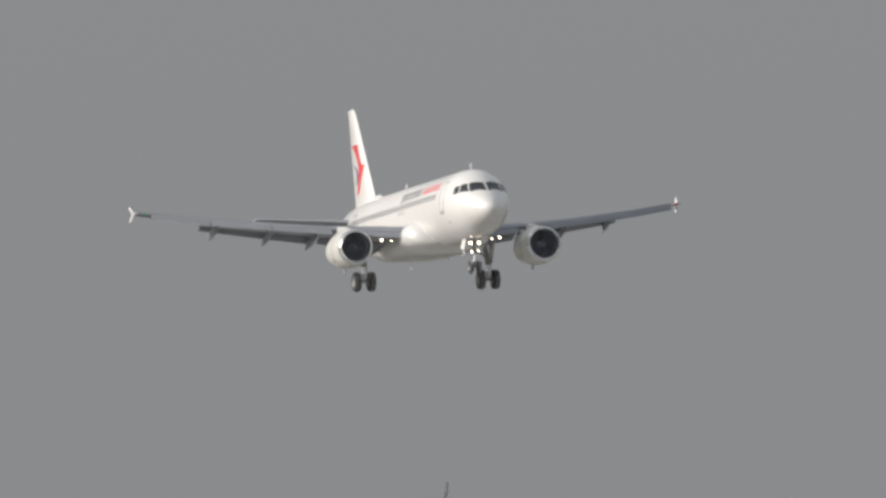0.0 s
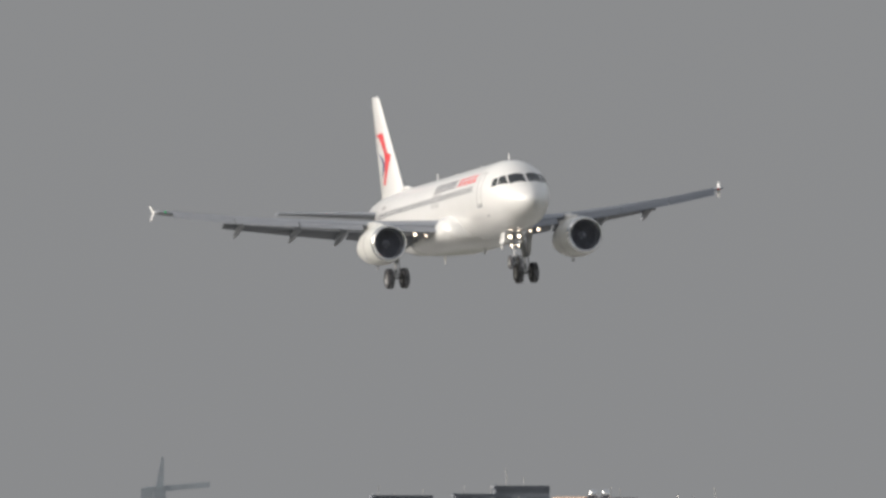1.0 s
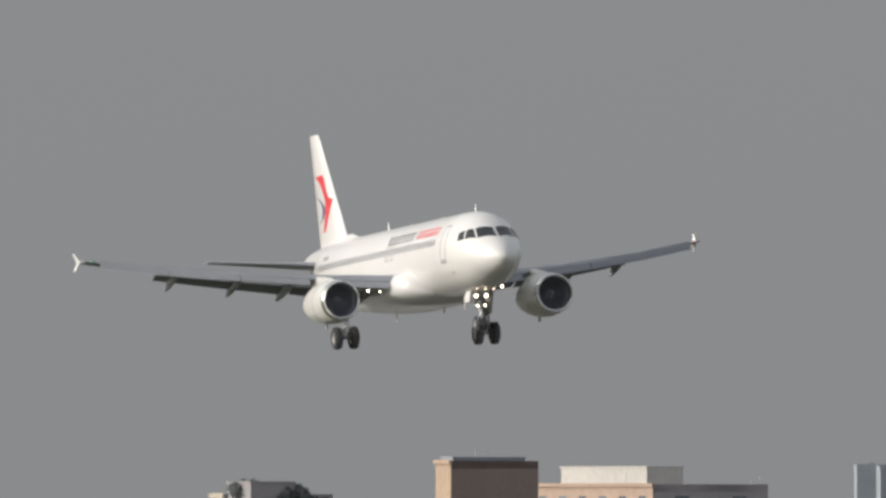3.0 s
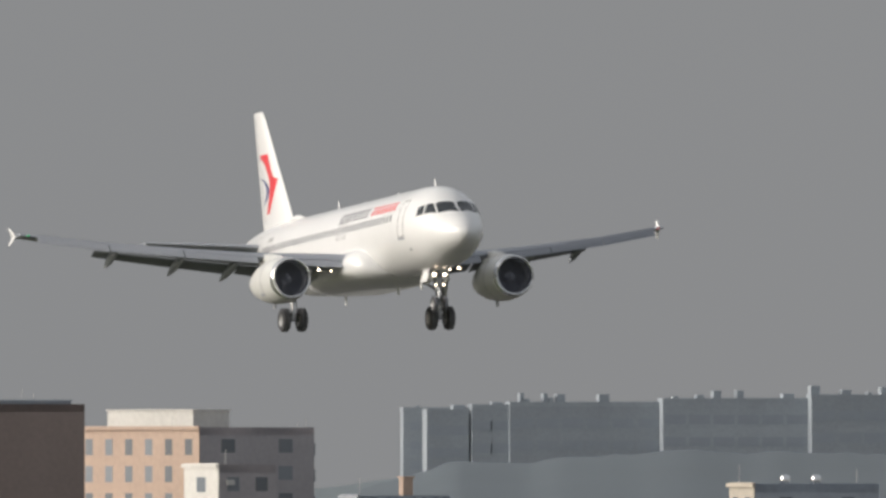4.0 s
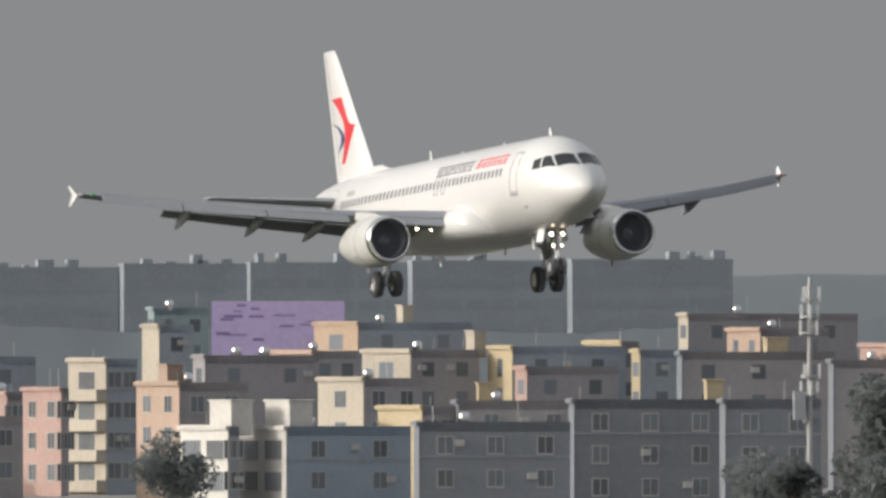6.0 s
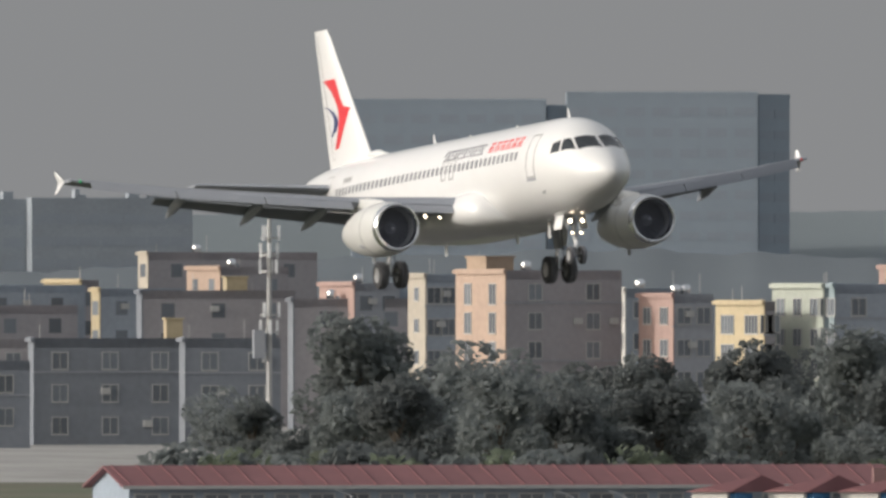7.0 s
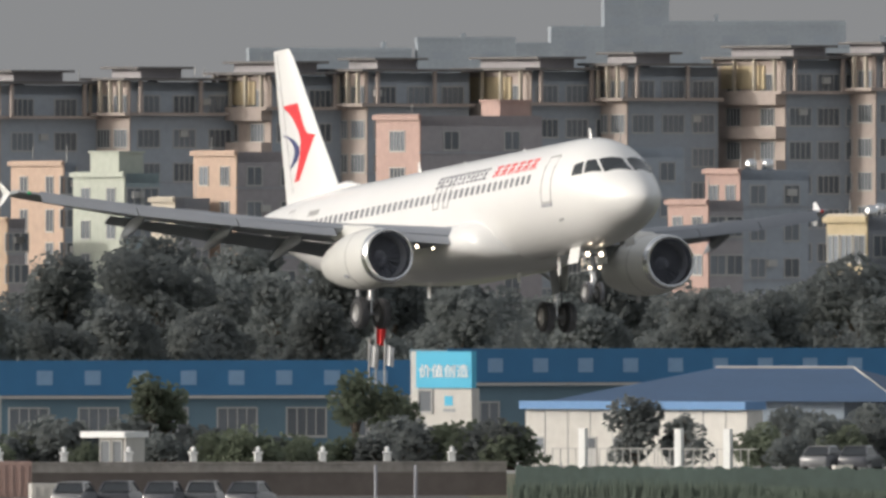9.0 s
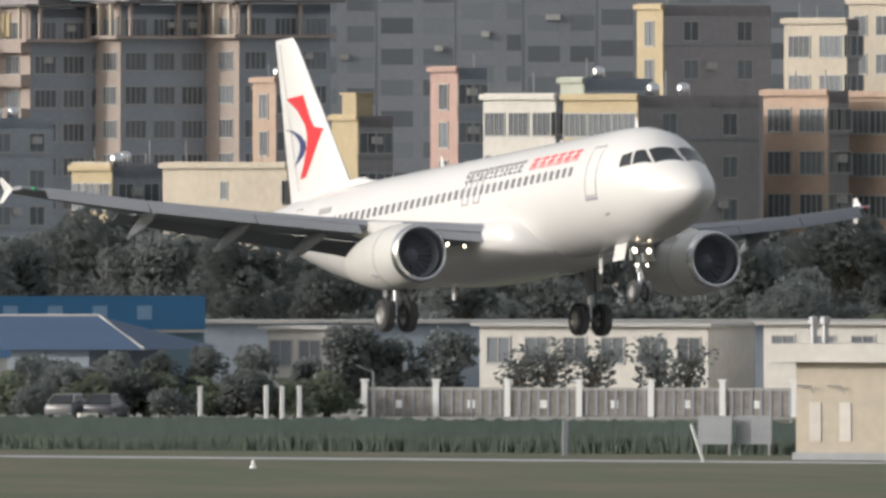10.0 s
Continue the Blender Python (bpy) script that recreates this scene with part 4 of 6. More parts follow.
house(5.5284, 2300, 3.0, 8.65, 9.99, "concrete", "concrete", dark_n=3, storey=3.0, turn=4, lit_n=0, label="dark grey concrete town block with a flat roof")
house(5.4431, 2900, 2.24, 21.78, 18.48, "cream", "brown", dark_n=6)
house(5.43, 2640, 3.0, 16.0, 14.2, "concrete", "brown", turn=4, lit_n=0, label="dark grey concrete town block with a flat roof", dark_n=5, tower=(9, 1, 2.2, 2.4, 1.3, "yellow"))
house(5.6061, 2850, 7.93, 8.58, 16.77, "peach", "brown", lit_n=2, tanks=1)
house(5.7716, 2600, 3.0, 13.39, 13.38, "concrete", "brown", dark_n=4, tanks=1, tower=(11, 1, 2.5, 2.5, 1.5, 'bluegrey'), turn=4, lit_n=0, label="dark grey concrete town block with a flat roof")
house(5.8824, 2450, 2.33, 4.93, 10.10, "orange", "brown")
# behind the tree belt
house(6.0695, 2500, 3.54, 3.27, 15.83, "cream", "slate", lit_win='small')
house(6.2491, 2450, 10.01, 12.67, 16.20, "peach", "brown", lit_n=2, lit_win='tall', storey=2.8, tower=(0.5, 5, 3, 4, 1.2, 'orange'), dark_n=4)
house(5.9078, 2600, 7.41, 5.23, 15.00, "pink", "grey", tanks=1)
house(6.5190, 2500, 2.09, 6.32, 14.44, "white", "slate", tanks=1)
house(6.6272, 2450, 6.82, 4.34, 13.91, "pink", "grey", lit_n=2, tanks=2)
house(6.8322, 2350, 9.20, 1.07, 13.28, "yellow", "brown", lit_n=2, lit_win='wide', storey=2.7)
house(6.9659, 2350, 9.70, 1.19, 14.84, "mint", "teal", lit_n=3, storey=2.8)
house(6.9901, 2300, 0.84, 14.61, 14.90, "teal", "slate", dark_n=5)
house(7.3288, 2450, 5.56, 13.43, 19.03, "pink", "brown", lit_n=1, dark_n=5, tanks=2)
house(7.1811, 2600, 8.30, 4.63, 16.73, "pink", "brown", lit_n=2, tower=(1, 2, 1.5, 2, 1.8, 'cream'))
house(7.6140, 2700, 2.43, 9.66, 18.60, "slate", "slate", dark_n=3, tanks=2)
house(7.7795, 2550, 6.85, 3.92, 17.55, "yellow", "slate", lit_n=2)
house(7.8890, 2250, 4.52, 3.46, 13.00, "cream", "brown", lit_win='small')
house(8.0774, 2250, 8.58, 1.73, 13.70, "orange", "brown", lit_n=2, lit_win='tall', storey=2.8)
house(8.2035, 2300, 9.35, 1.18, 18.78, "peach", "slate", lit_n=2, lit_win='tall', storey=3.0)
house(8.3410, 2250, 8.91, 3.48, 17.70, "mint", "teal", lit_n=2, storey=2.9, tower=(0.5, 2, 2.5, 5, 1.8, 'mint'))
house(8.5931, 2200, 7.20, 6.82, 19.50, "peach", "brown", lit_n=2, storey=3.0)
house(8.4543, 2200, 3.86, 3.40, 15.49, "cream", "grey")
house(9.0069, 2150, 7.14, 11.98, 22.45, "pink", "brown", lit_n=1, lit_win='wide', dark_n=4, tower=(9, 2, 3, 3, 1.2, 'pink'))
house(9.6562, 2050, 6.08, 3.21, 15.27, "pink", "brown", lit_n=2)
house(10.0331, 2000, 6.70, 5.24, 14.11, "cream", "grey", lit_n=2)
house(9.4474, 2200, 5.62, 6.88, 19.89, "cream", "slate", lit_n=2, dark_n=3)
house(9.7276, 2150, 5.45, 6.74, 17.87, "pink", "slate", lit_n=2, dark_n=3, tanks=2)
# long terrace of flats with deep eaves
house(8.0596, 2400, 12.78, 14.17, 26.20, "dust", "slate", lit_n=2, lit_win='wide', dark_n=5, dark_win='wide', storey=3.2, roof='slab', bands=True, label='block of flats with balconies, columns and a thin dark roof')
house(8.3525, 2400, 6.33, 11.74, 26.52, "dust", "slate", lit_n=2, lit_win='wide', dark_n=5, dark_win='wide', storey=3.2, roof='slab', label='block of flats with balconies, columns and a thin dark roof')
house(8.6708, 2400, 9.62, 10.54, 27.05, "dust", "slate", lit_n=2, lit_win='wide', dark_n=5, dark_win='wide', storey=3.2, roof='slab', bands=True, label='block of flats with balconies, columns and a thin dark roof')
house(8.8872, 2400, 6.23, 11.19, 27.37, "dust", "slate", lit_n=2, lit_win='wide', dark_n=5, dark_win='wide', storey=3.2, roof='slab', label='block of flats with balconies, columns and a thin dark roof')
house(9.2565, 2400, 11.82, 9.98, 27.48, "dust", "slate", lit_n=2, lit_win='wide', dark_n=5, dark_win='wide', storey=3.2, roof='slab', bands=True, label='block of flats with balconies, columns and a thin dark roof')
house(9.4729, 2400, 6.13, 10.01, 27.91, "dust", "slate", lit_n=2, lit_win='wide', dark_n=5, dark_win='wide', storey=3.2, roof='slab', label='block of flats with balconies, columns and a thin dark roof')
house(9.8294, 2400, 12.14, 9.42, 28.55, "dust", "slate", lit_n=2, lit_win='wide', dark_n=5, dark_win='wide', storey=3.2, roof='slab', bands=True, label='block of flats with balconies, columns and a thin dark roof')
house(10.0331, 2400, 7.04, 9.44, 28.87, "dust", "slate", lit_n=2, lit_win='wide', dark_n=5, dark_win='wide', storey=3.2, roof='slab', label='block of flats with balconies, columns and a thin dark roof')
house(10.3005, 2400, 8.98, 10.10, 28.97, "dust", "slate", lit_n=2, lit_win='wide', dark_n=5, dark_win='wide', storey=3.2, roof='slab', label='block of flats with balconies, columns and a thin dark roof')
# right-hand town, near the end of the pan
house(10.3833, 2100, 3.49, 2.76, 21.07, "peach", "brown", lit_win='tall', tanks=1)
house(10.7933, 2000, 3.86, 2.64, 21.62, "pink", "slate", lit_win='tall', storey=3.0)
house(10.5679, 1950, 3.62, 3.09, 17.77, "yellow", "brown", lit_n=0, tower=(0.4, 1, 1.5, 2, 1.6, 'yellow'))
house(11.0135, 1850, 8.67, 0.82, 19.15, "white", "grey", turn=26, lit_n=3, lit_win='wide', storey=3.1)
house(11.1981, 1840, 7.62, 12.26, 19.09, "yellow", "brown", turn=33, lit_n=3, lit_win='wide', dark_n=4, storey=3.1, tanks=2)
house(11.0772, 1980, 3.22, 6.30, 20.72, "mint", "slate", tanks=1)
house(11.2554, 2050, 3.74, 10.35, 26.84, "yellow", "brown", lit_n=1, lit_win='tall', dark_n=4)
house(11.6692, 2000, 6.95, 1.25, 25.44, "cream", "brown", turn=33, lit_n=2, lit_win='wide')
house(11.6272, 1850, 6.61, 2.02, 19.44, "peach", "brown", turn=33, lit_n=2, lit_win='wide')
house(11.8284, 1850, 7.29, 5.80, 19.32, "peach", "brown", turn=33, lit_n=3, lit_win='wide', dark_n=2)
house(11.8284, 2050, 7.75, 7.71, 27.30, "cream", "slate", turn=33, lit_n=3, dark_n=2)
house(10.4087, 1850, 16.01, 0.60, 14.14, "cream", "grey", turn=24, lit_n=1, lit_win='small', storey=6, label='low cream rendered hall with one small window')
house(10.0140, 1880, 4.55, 4.91, 13.96, "yellow", "grey", turn=30, lit_n=3, lit_win='tall')
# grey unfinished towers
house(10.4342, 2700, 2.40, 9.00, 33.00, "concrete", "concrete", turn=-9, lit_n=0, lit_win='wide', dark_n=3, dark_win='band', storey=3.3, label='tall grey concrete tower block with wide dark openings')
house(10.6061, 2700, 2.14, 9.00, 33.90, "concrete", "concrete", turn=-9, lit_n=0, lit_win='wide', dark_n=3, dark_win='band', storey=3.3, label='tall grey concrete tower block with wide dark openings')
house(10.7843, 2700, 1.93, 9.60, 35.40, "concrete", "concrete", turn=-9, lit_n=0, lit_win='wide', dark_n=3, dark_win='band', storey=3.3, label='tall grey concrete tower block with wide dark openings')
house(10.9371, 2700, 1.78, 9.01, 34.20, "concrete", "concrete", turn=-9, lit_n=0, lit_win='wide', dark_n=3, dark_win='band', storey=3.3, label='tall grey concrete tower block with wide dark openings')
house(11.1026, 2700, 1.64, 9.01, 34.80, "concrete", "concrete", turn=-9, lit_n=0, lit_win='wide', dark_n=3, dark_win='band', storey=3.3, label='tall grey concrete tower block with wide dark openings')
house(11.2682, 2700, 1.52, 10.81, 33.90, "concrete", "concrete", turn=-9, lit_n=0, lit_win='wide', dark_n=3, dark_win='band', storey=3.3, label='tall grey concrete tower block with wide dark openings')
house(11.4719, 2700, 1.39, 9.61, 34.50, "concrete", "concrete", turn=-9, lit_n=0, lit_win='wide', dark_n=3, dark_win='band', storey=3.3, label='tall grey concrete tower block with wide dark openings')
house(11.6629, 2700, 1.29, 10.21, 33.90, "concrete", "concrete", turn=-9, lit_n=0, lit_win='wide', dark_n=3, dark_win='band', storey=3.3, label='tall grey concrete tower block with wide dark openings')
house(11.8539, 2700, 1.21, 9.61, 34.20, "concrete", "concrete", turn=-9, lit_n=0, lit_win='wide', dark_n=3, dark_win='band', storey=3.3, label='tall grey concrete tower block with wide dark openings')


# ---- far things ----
# no air is drawn: haze is put into these blue-grey hill colours
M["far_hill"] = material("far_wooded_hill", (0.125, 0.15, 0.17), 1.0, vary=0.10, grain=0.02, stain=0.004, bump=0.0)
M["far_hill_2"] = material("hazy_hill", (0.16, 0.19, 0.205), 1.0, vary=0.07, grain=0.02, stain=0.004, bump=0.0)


def ridge(name, b0, b1, dist, heights, mat, label, seed):
    """A long hill across the view: heights at even steps, a rough crest, and a back that falls away."""
    rnd = random.Random(seed)
    n = 160
    bm = bmesh.new()
    rows = []
    for i in range(n + 1):
        u = i / n * (len(heights) - 1)
        k = min(int(u), len(heights) - 2)
        h = heights[k] + (heights[k + 1] - heights[k]) * (u - k)
        h += rnd.uniform(-0.25, 0.3) + 0.4 * math.sin(i * 0.7) * math.sin(i * 0.23)
        b = b0 + (b1 - b0) * i / n
        rows.append([bm.verts.new(spot(b, dist - 260, -1)), bm.verts.new(spot(b, dist - 90, h * 0.62)), bm.verts.new(spot(b, dist, h)), bm.verts.new(spot(b, dist + 160, h * 0.5)), bm.verts.new(spot(b, dist + 300, -1))])
    for a, b in zip(rows, rows[1:]):
        for j in range(4):
            bm.faces.new((a[j], b[j], b[j + 1], a[j + 1]))
    return tagged(part(name, bm, mat, smooth=True), label, "hill", kind="structure")


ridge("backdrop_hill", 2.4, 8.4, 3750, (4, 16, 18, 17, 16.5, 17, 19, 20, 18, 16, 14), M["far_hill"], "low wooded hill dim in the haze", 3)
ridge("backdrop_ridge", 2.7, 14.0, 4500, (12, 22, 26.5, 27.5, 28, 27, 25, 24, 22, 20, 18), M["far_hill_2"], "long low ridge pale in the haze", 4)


def slab(bearing, dist, wide, deep, top, wall, name, label, turn, cols, rows):
    """A large far building: a body, a grid of separate windows on the front, a roof housing."""
    p = spot(bearing, dist)
    s = tagged(empty(name, pose(p.x, p.y, 0, 0, 0, turn - bearing)), label, "building", "far buildings")
    part("shell", box(0, wide, 0, deep, 0, top), M[wall], s)
    part("parapet", box(-0.05, wide + 0.05, -0.05, deep + 0.05, top, top + 0.8), M[wall], s)
    me = FAR_PANE
    for i in range(cols):
        for j in range(rows):
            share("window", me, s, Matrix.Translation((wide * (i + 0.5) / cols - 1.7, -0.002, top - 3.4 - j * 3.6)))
    rr = random.Random(int(bearing * 999))
    for k in range(int(wide / 4) if "apartment" in name else 1 if "skyline" in name else 0):
        x = rr.uniform(0, wide - 2)
        part("roof_housing", box(x, x + rr.uniform(0.6, 2.0), 2, 5, top + 0.8, top + rr.choice((1.1, 1.3, 1.5, 2.0, 2.2))), M[wall], s)
    return s


# a long row of slab flats far behind the town, haze put into their wall colour
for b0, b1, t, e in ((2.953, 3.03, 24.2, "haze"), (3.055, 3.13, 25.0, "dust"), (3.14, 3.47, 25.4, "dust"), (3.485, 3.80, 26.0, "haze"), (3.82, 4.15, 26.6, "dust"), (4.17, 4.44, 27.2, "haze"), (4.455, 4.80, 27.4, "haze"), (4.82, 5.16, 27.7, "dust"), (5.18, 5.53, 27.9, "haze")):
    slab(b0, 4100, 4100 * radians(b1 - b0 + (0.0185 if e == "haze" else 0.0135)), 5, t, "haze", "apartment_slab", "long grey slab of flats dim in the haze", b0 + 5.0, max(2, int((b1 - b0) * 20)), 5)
# twin office blocks; haze is put into their blue-grey cladding colour
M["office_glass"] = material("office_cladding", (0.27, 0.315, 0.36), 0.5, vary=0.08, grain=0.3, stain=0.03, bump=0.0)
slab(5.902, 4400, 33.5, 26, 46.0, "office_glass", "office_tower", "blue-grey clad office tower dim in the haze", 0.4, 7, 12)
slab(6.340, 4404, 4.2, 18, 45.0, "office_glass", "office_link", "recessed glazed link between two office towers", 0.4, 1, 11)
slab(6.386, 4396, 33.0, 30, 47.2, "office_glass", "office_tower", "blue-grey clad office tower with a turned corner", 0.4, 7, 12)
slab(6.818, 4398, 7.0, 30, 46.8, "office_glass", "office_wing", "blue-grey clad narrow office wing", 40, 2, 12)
# pale skyline behind everything at the end of the pan, haze put into its colour
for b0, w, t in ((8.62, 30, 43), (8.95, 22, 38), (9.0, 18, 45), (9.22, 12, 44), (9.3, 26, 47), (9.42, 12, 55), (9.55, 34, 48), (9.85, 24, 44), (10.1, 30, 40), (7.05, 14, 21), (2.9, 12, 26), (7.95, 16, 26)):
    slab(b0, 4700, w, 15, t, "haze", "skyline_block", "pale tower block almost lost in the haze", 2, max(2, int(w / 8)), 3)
# the tower crane, in the same haze-tinted grey
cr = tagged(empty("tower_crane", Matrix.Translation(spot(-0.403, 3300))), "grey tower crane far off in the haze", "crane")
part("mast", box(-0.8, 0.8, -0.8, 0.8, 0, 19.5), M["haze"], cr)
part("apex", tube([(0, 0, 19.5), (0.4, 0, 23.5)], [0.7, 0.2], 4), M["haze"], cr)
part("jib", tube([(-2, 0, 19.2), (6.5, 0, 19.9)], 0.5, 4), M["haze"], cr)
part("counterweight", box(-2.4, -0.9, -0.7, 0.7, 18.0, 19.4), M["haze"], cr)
# the purple mural on a blank gable
pb = spot(4.368, 3150)
mu = tagged(empty("mural_building", pose(pb.x, pb.y, 0, 0, 0, -4.4)), "factory hall with a faded purple painted front", "building")
W = 235 * 3150 / 45000
part("shell", box(0, W, 0, 18, 0, 20.1), M["grey"], mu)
part("painted_front", box(0, W, -0.15, -0.01, 12, 20.3), M["purple"], mu, "purple painted cladding with darker bands")
rnd = random.Random(8)
M["purple_dark"] = material("dark_purple", (0.20, 0.15, 0.34), 0.8, vary=0.2, bump=0.0)
for k in range(14):
    x, zz = rnd.uniform(0.3, W - 3.5), rnd.uniform(14.8, 19.8)
    part("painted_bar", box(x, x + rnd.uniform(0.8, 3.0), -0.19, -0.151, zz, zz + rnd.uniform(0.12, 0.35)), M["purple_dark"], mu)
# lattice radio mast with antennas
mp = spot(5.7155, 2050)
ma = tagged(empty("radio_mast", pose(mp.x, mp.y, 0)), "white steel radio mast hung with panel antennas", "mast")
top = 20.4
part("pole", tube([(0, 0, 0), (0, 0, top)], [0.28, 0.17], 10), M["frame_white"], ma, "", True)
for zz in (11.0, 12.4, 15.9, 17.2, 18.6):
    part("platform", lathe([(zz - 0.08, 0.2), (zz - 0.08, 0.75), (zz + 0.08, 0.75), (zz + 0.08, 0.2)], "z", 12, close=True), M["frame_white"], ma)
    for k in range(3):
        a = k * 2.1 + zz
        part("panel_antenna", box(-0.1 + 0.78 * math.cos(a), 0.1 + 0.78 * math.cos(a), -0.1 + 0.78 * math.sin(a), 0.1 + 0.78 * math.sin(a), zz - 0.2, zz + 1.0), M["sign_white"], ma, "white panel antenna")
part("hut", box(-1.3, -0.4, -0.6, 0.6, 8.9, 11.2), M["grey"], ma)


# ---- the works yard along the fence ----
def frame_at(b0, d0, b1, d1):
    """A frame with its origin at one place and x towards another; and the distance between them."""
    a, b = spot(b0, d0), spot(b1, d1)
    return pose(a.x, a.y, 0, 0, 0, math.degrees(math.atan2(b.y - a.y, b.x - a.x))), (b - a).length


rnd = random.Random(21)
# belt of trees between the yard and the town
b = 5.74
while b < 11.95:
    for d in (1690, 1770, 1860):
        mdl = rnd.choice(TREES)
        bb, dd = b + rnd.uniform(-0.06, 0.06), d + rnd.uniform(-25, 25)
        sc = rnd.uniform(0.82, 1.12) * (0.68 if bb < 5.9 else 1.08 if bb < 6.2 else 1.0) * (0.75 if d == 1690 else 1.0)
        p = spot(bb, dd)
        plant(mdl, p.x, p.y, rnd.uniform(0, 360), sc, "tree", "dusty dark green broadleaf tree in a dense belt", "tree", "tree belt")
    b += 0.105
for b, d, s in ((4.27, 2260, 0.8), (5.62, 2000, 0.75), (9.2, 2050, 0.9), (9.6, 2000, 0.8), (10.3, 1950, 0.8)):
    p = spot(b, d)
    plant(TREES[1], p.x, p.y, 40 * d, s, "tree", "dusty green tree among the houses", "tree", "town trees")
# low scrub in front of the belt
b = 5.45
while b < 11.9:
    p = spot(b + rnd.uniform(-0.03, 0.03), 1610 + rnd.uniform(-20, 25))
    plant(rnd.choice(BUSH), p.x, p.y, rnd.uniform(0, 360), rnd.uniform(1.2, 2.1), "bush", "dusty scrub bush below the trees", "bush", "scrub")
    b += 0.06


def shed(b0, d0, b1, d1, deep, eave, ridge_up, wall, roof, name, label, wins=0, win="mid", door=0):
    """A long single-storey shed with a pitched roof along its length; x along the front."""
    m, w = frame_at(b0, d0, b1, d1)
    s = tagged(empty(name, m), label, "shed", "yard sheds")
    part("shell", box(0, w, 0, deep, 0, eave), M[wall], s)
    bm = bmesh.new()
    e = 0.5
    pr = [((-e, -e, eave), (-e, deep / 2, eave + ridge_up), (-e, deep + e, eave)), ((w + e, -e, eave), (w + e, deep / 2, eave + ridge_up), (w + e, deep + e, eave))]
    vv = [[bm.verts.new(v) for v in q] for q in pr]
    lo = [[bm.verts.new(Vector(v) - Vector((0, 0, 0.14))) for v in q] for q in pr]
    for i in (0, 1):
        bm.faces.new((vv[0][i], vv[1][i], vv[1][i + 1], vv[0][i + 1]))
        bm.faces.new((lo[0][i], lo[0][i + 1], lo[1][i + 1], lo[1][i]))
    for q, l in ((vv[0], lo[0]), (vv[1], lo[1])):
        bm.faces.new((q[0], q[1], l[1], l[0]))
        bm.faces.new((q[1], q[2], l[2], l[1]))
    bm.faces.new((vv[0][0], lo[0][0], lo[1][0], vv[1][0]))
    bm.faces.new((vv[0][2], vv[1][2], lo[1][2], lo[0][2]))
    bmesh.ops.recalc_face_normals(bm, faces=bm.faces)
    rf = part("roof", bm, M[roof], s, "ribbed sheet roof")
    k = 0.0
    rib = None
    while k < w:
        if rib is None:
            q = tube([(0, -e, eave + 0.03), (0, deep / 2, eave + ridge_up + 0.03)], 0.05, 4)
            rib = mesh_of(q, "rib", M[roof])
        share("rib", rib, rf, Matrix.Translation((k, 0, 0)))
        k += 1.5
    part("gutter", box(-e, w + e, -e - 0.12, -e, eave - 0.16, eave + 0.04), M["frame_white"], s, "pale eaves gutter")
    bm = bmesh.new()
    for x in (0, w):
        v = [bm.verts.new(q) for q in ((x, 0, eave), (x, deep, eave), (x, deep / 2, eave + ridge_up - 0.05))]
        bm.faces.new(v)
    part("gable", bm, M[wall], s)
    for k in range(wins):
        add_window(win, s, Matrix.Translation((w * (k + 0.5) / wins - WIN[win][0] / 2, -0.002, 1.0)))
    return s, w


# red-roofed dormitory sheds, with white gable porches
sh, w = shed(5.40, 1498, 7.127, 1510, 9, 3.0, 1.2, "bluegrey", "red_roof", "dormitory_shed", "long blue-grey shed with a faded red sheet roof", 22, "mid")
for b0, b1, mark in ((6.667, 6.747, True), (6.839, 6.921, False), (7.002, 7.087, False)):
    m, w = frame_at(b0, 1487.2, b1, 1486)
    s = tagged(empty("porch_block", m), "white gabled porch block with blue flank and red roof", "shed", "porch blocks")
    part("shell", box(0, w, 0, 2.2, 0, 2.75), M["white"], s)
    bm = bmesh.new()
    v = [bm.verts.new(q) for q in ((-0.3, -0.3, 2.75), (w + 0.3, -0.3, 2.75), (w + 1.4, 6, 2.75), (-0.3, 6, 2.75), (w * 0.3, -0.3, 3.0), (w + 0.6, 3, 3.75))]
    for f in ((0, 1, 5, 4), (1, 2, 5), (2, 3, 5), (3, 0, 4, 5), (3, 2, 1, 0)):
        bm.faces.new([v[i] for i in f])
    part("roof", bm, M["red_roof"], s, "faded red sheet roof")
    part("flank", box(w, w + 0.45, 0.3, 2.2, 0, 2.7), M["blue_sign"], s, "blue painted flank")
    if mark:
        for k in range(4):
            part("red_mark", box(0.25 + 0.4 * k, 0.5 + 0.4 * k, -0.03, -0.002, 1.25, 1.9), M["logo_red"], s)
    else:
        add_window("small", s, Matrix.Translation((w * 0.65, -0.002, 0.5)))
# lower hip-roofed hut before them
m, w = frame_at(6.535, 1312, 6.90, 1306)
s = tagged(empty("site_hut", m), "low white hut with a dark red hipped roof", "hut")
part("shell", box(0, w, 0, 7, 0, 1.8), M["white"], s)
bm = bmesh.new()
v = [bm.verts.new(q) for q in ((-0.6, -0.6, 1.8), (w + 0.6, -0.6, 1.8), (w + 0.6, 7.6, 1.8), (-0.6, 7.6, 1.8), (3, 3.5, 2.6), (w - 3, 3.5, 2.6))]
for f in ((0, 1, 5, 4), (1, 2, 5), (2, 3, 4, 5), (3, 0, 4), (3, 2, 1, 0)):
    bm.faces.new([v[i] for i in f])
part("roof", bm, M["red_roof"], s, "dark red sheet roof")
part("gutter", box(-0.7, w + 0.7, -0.75, -0.61, 1.7, 1.87), M["sign_white"], s)
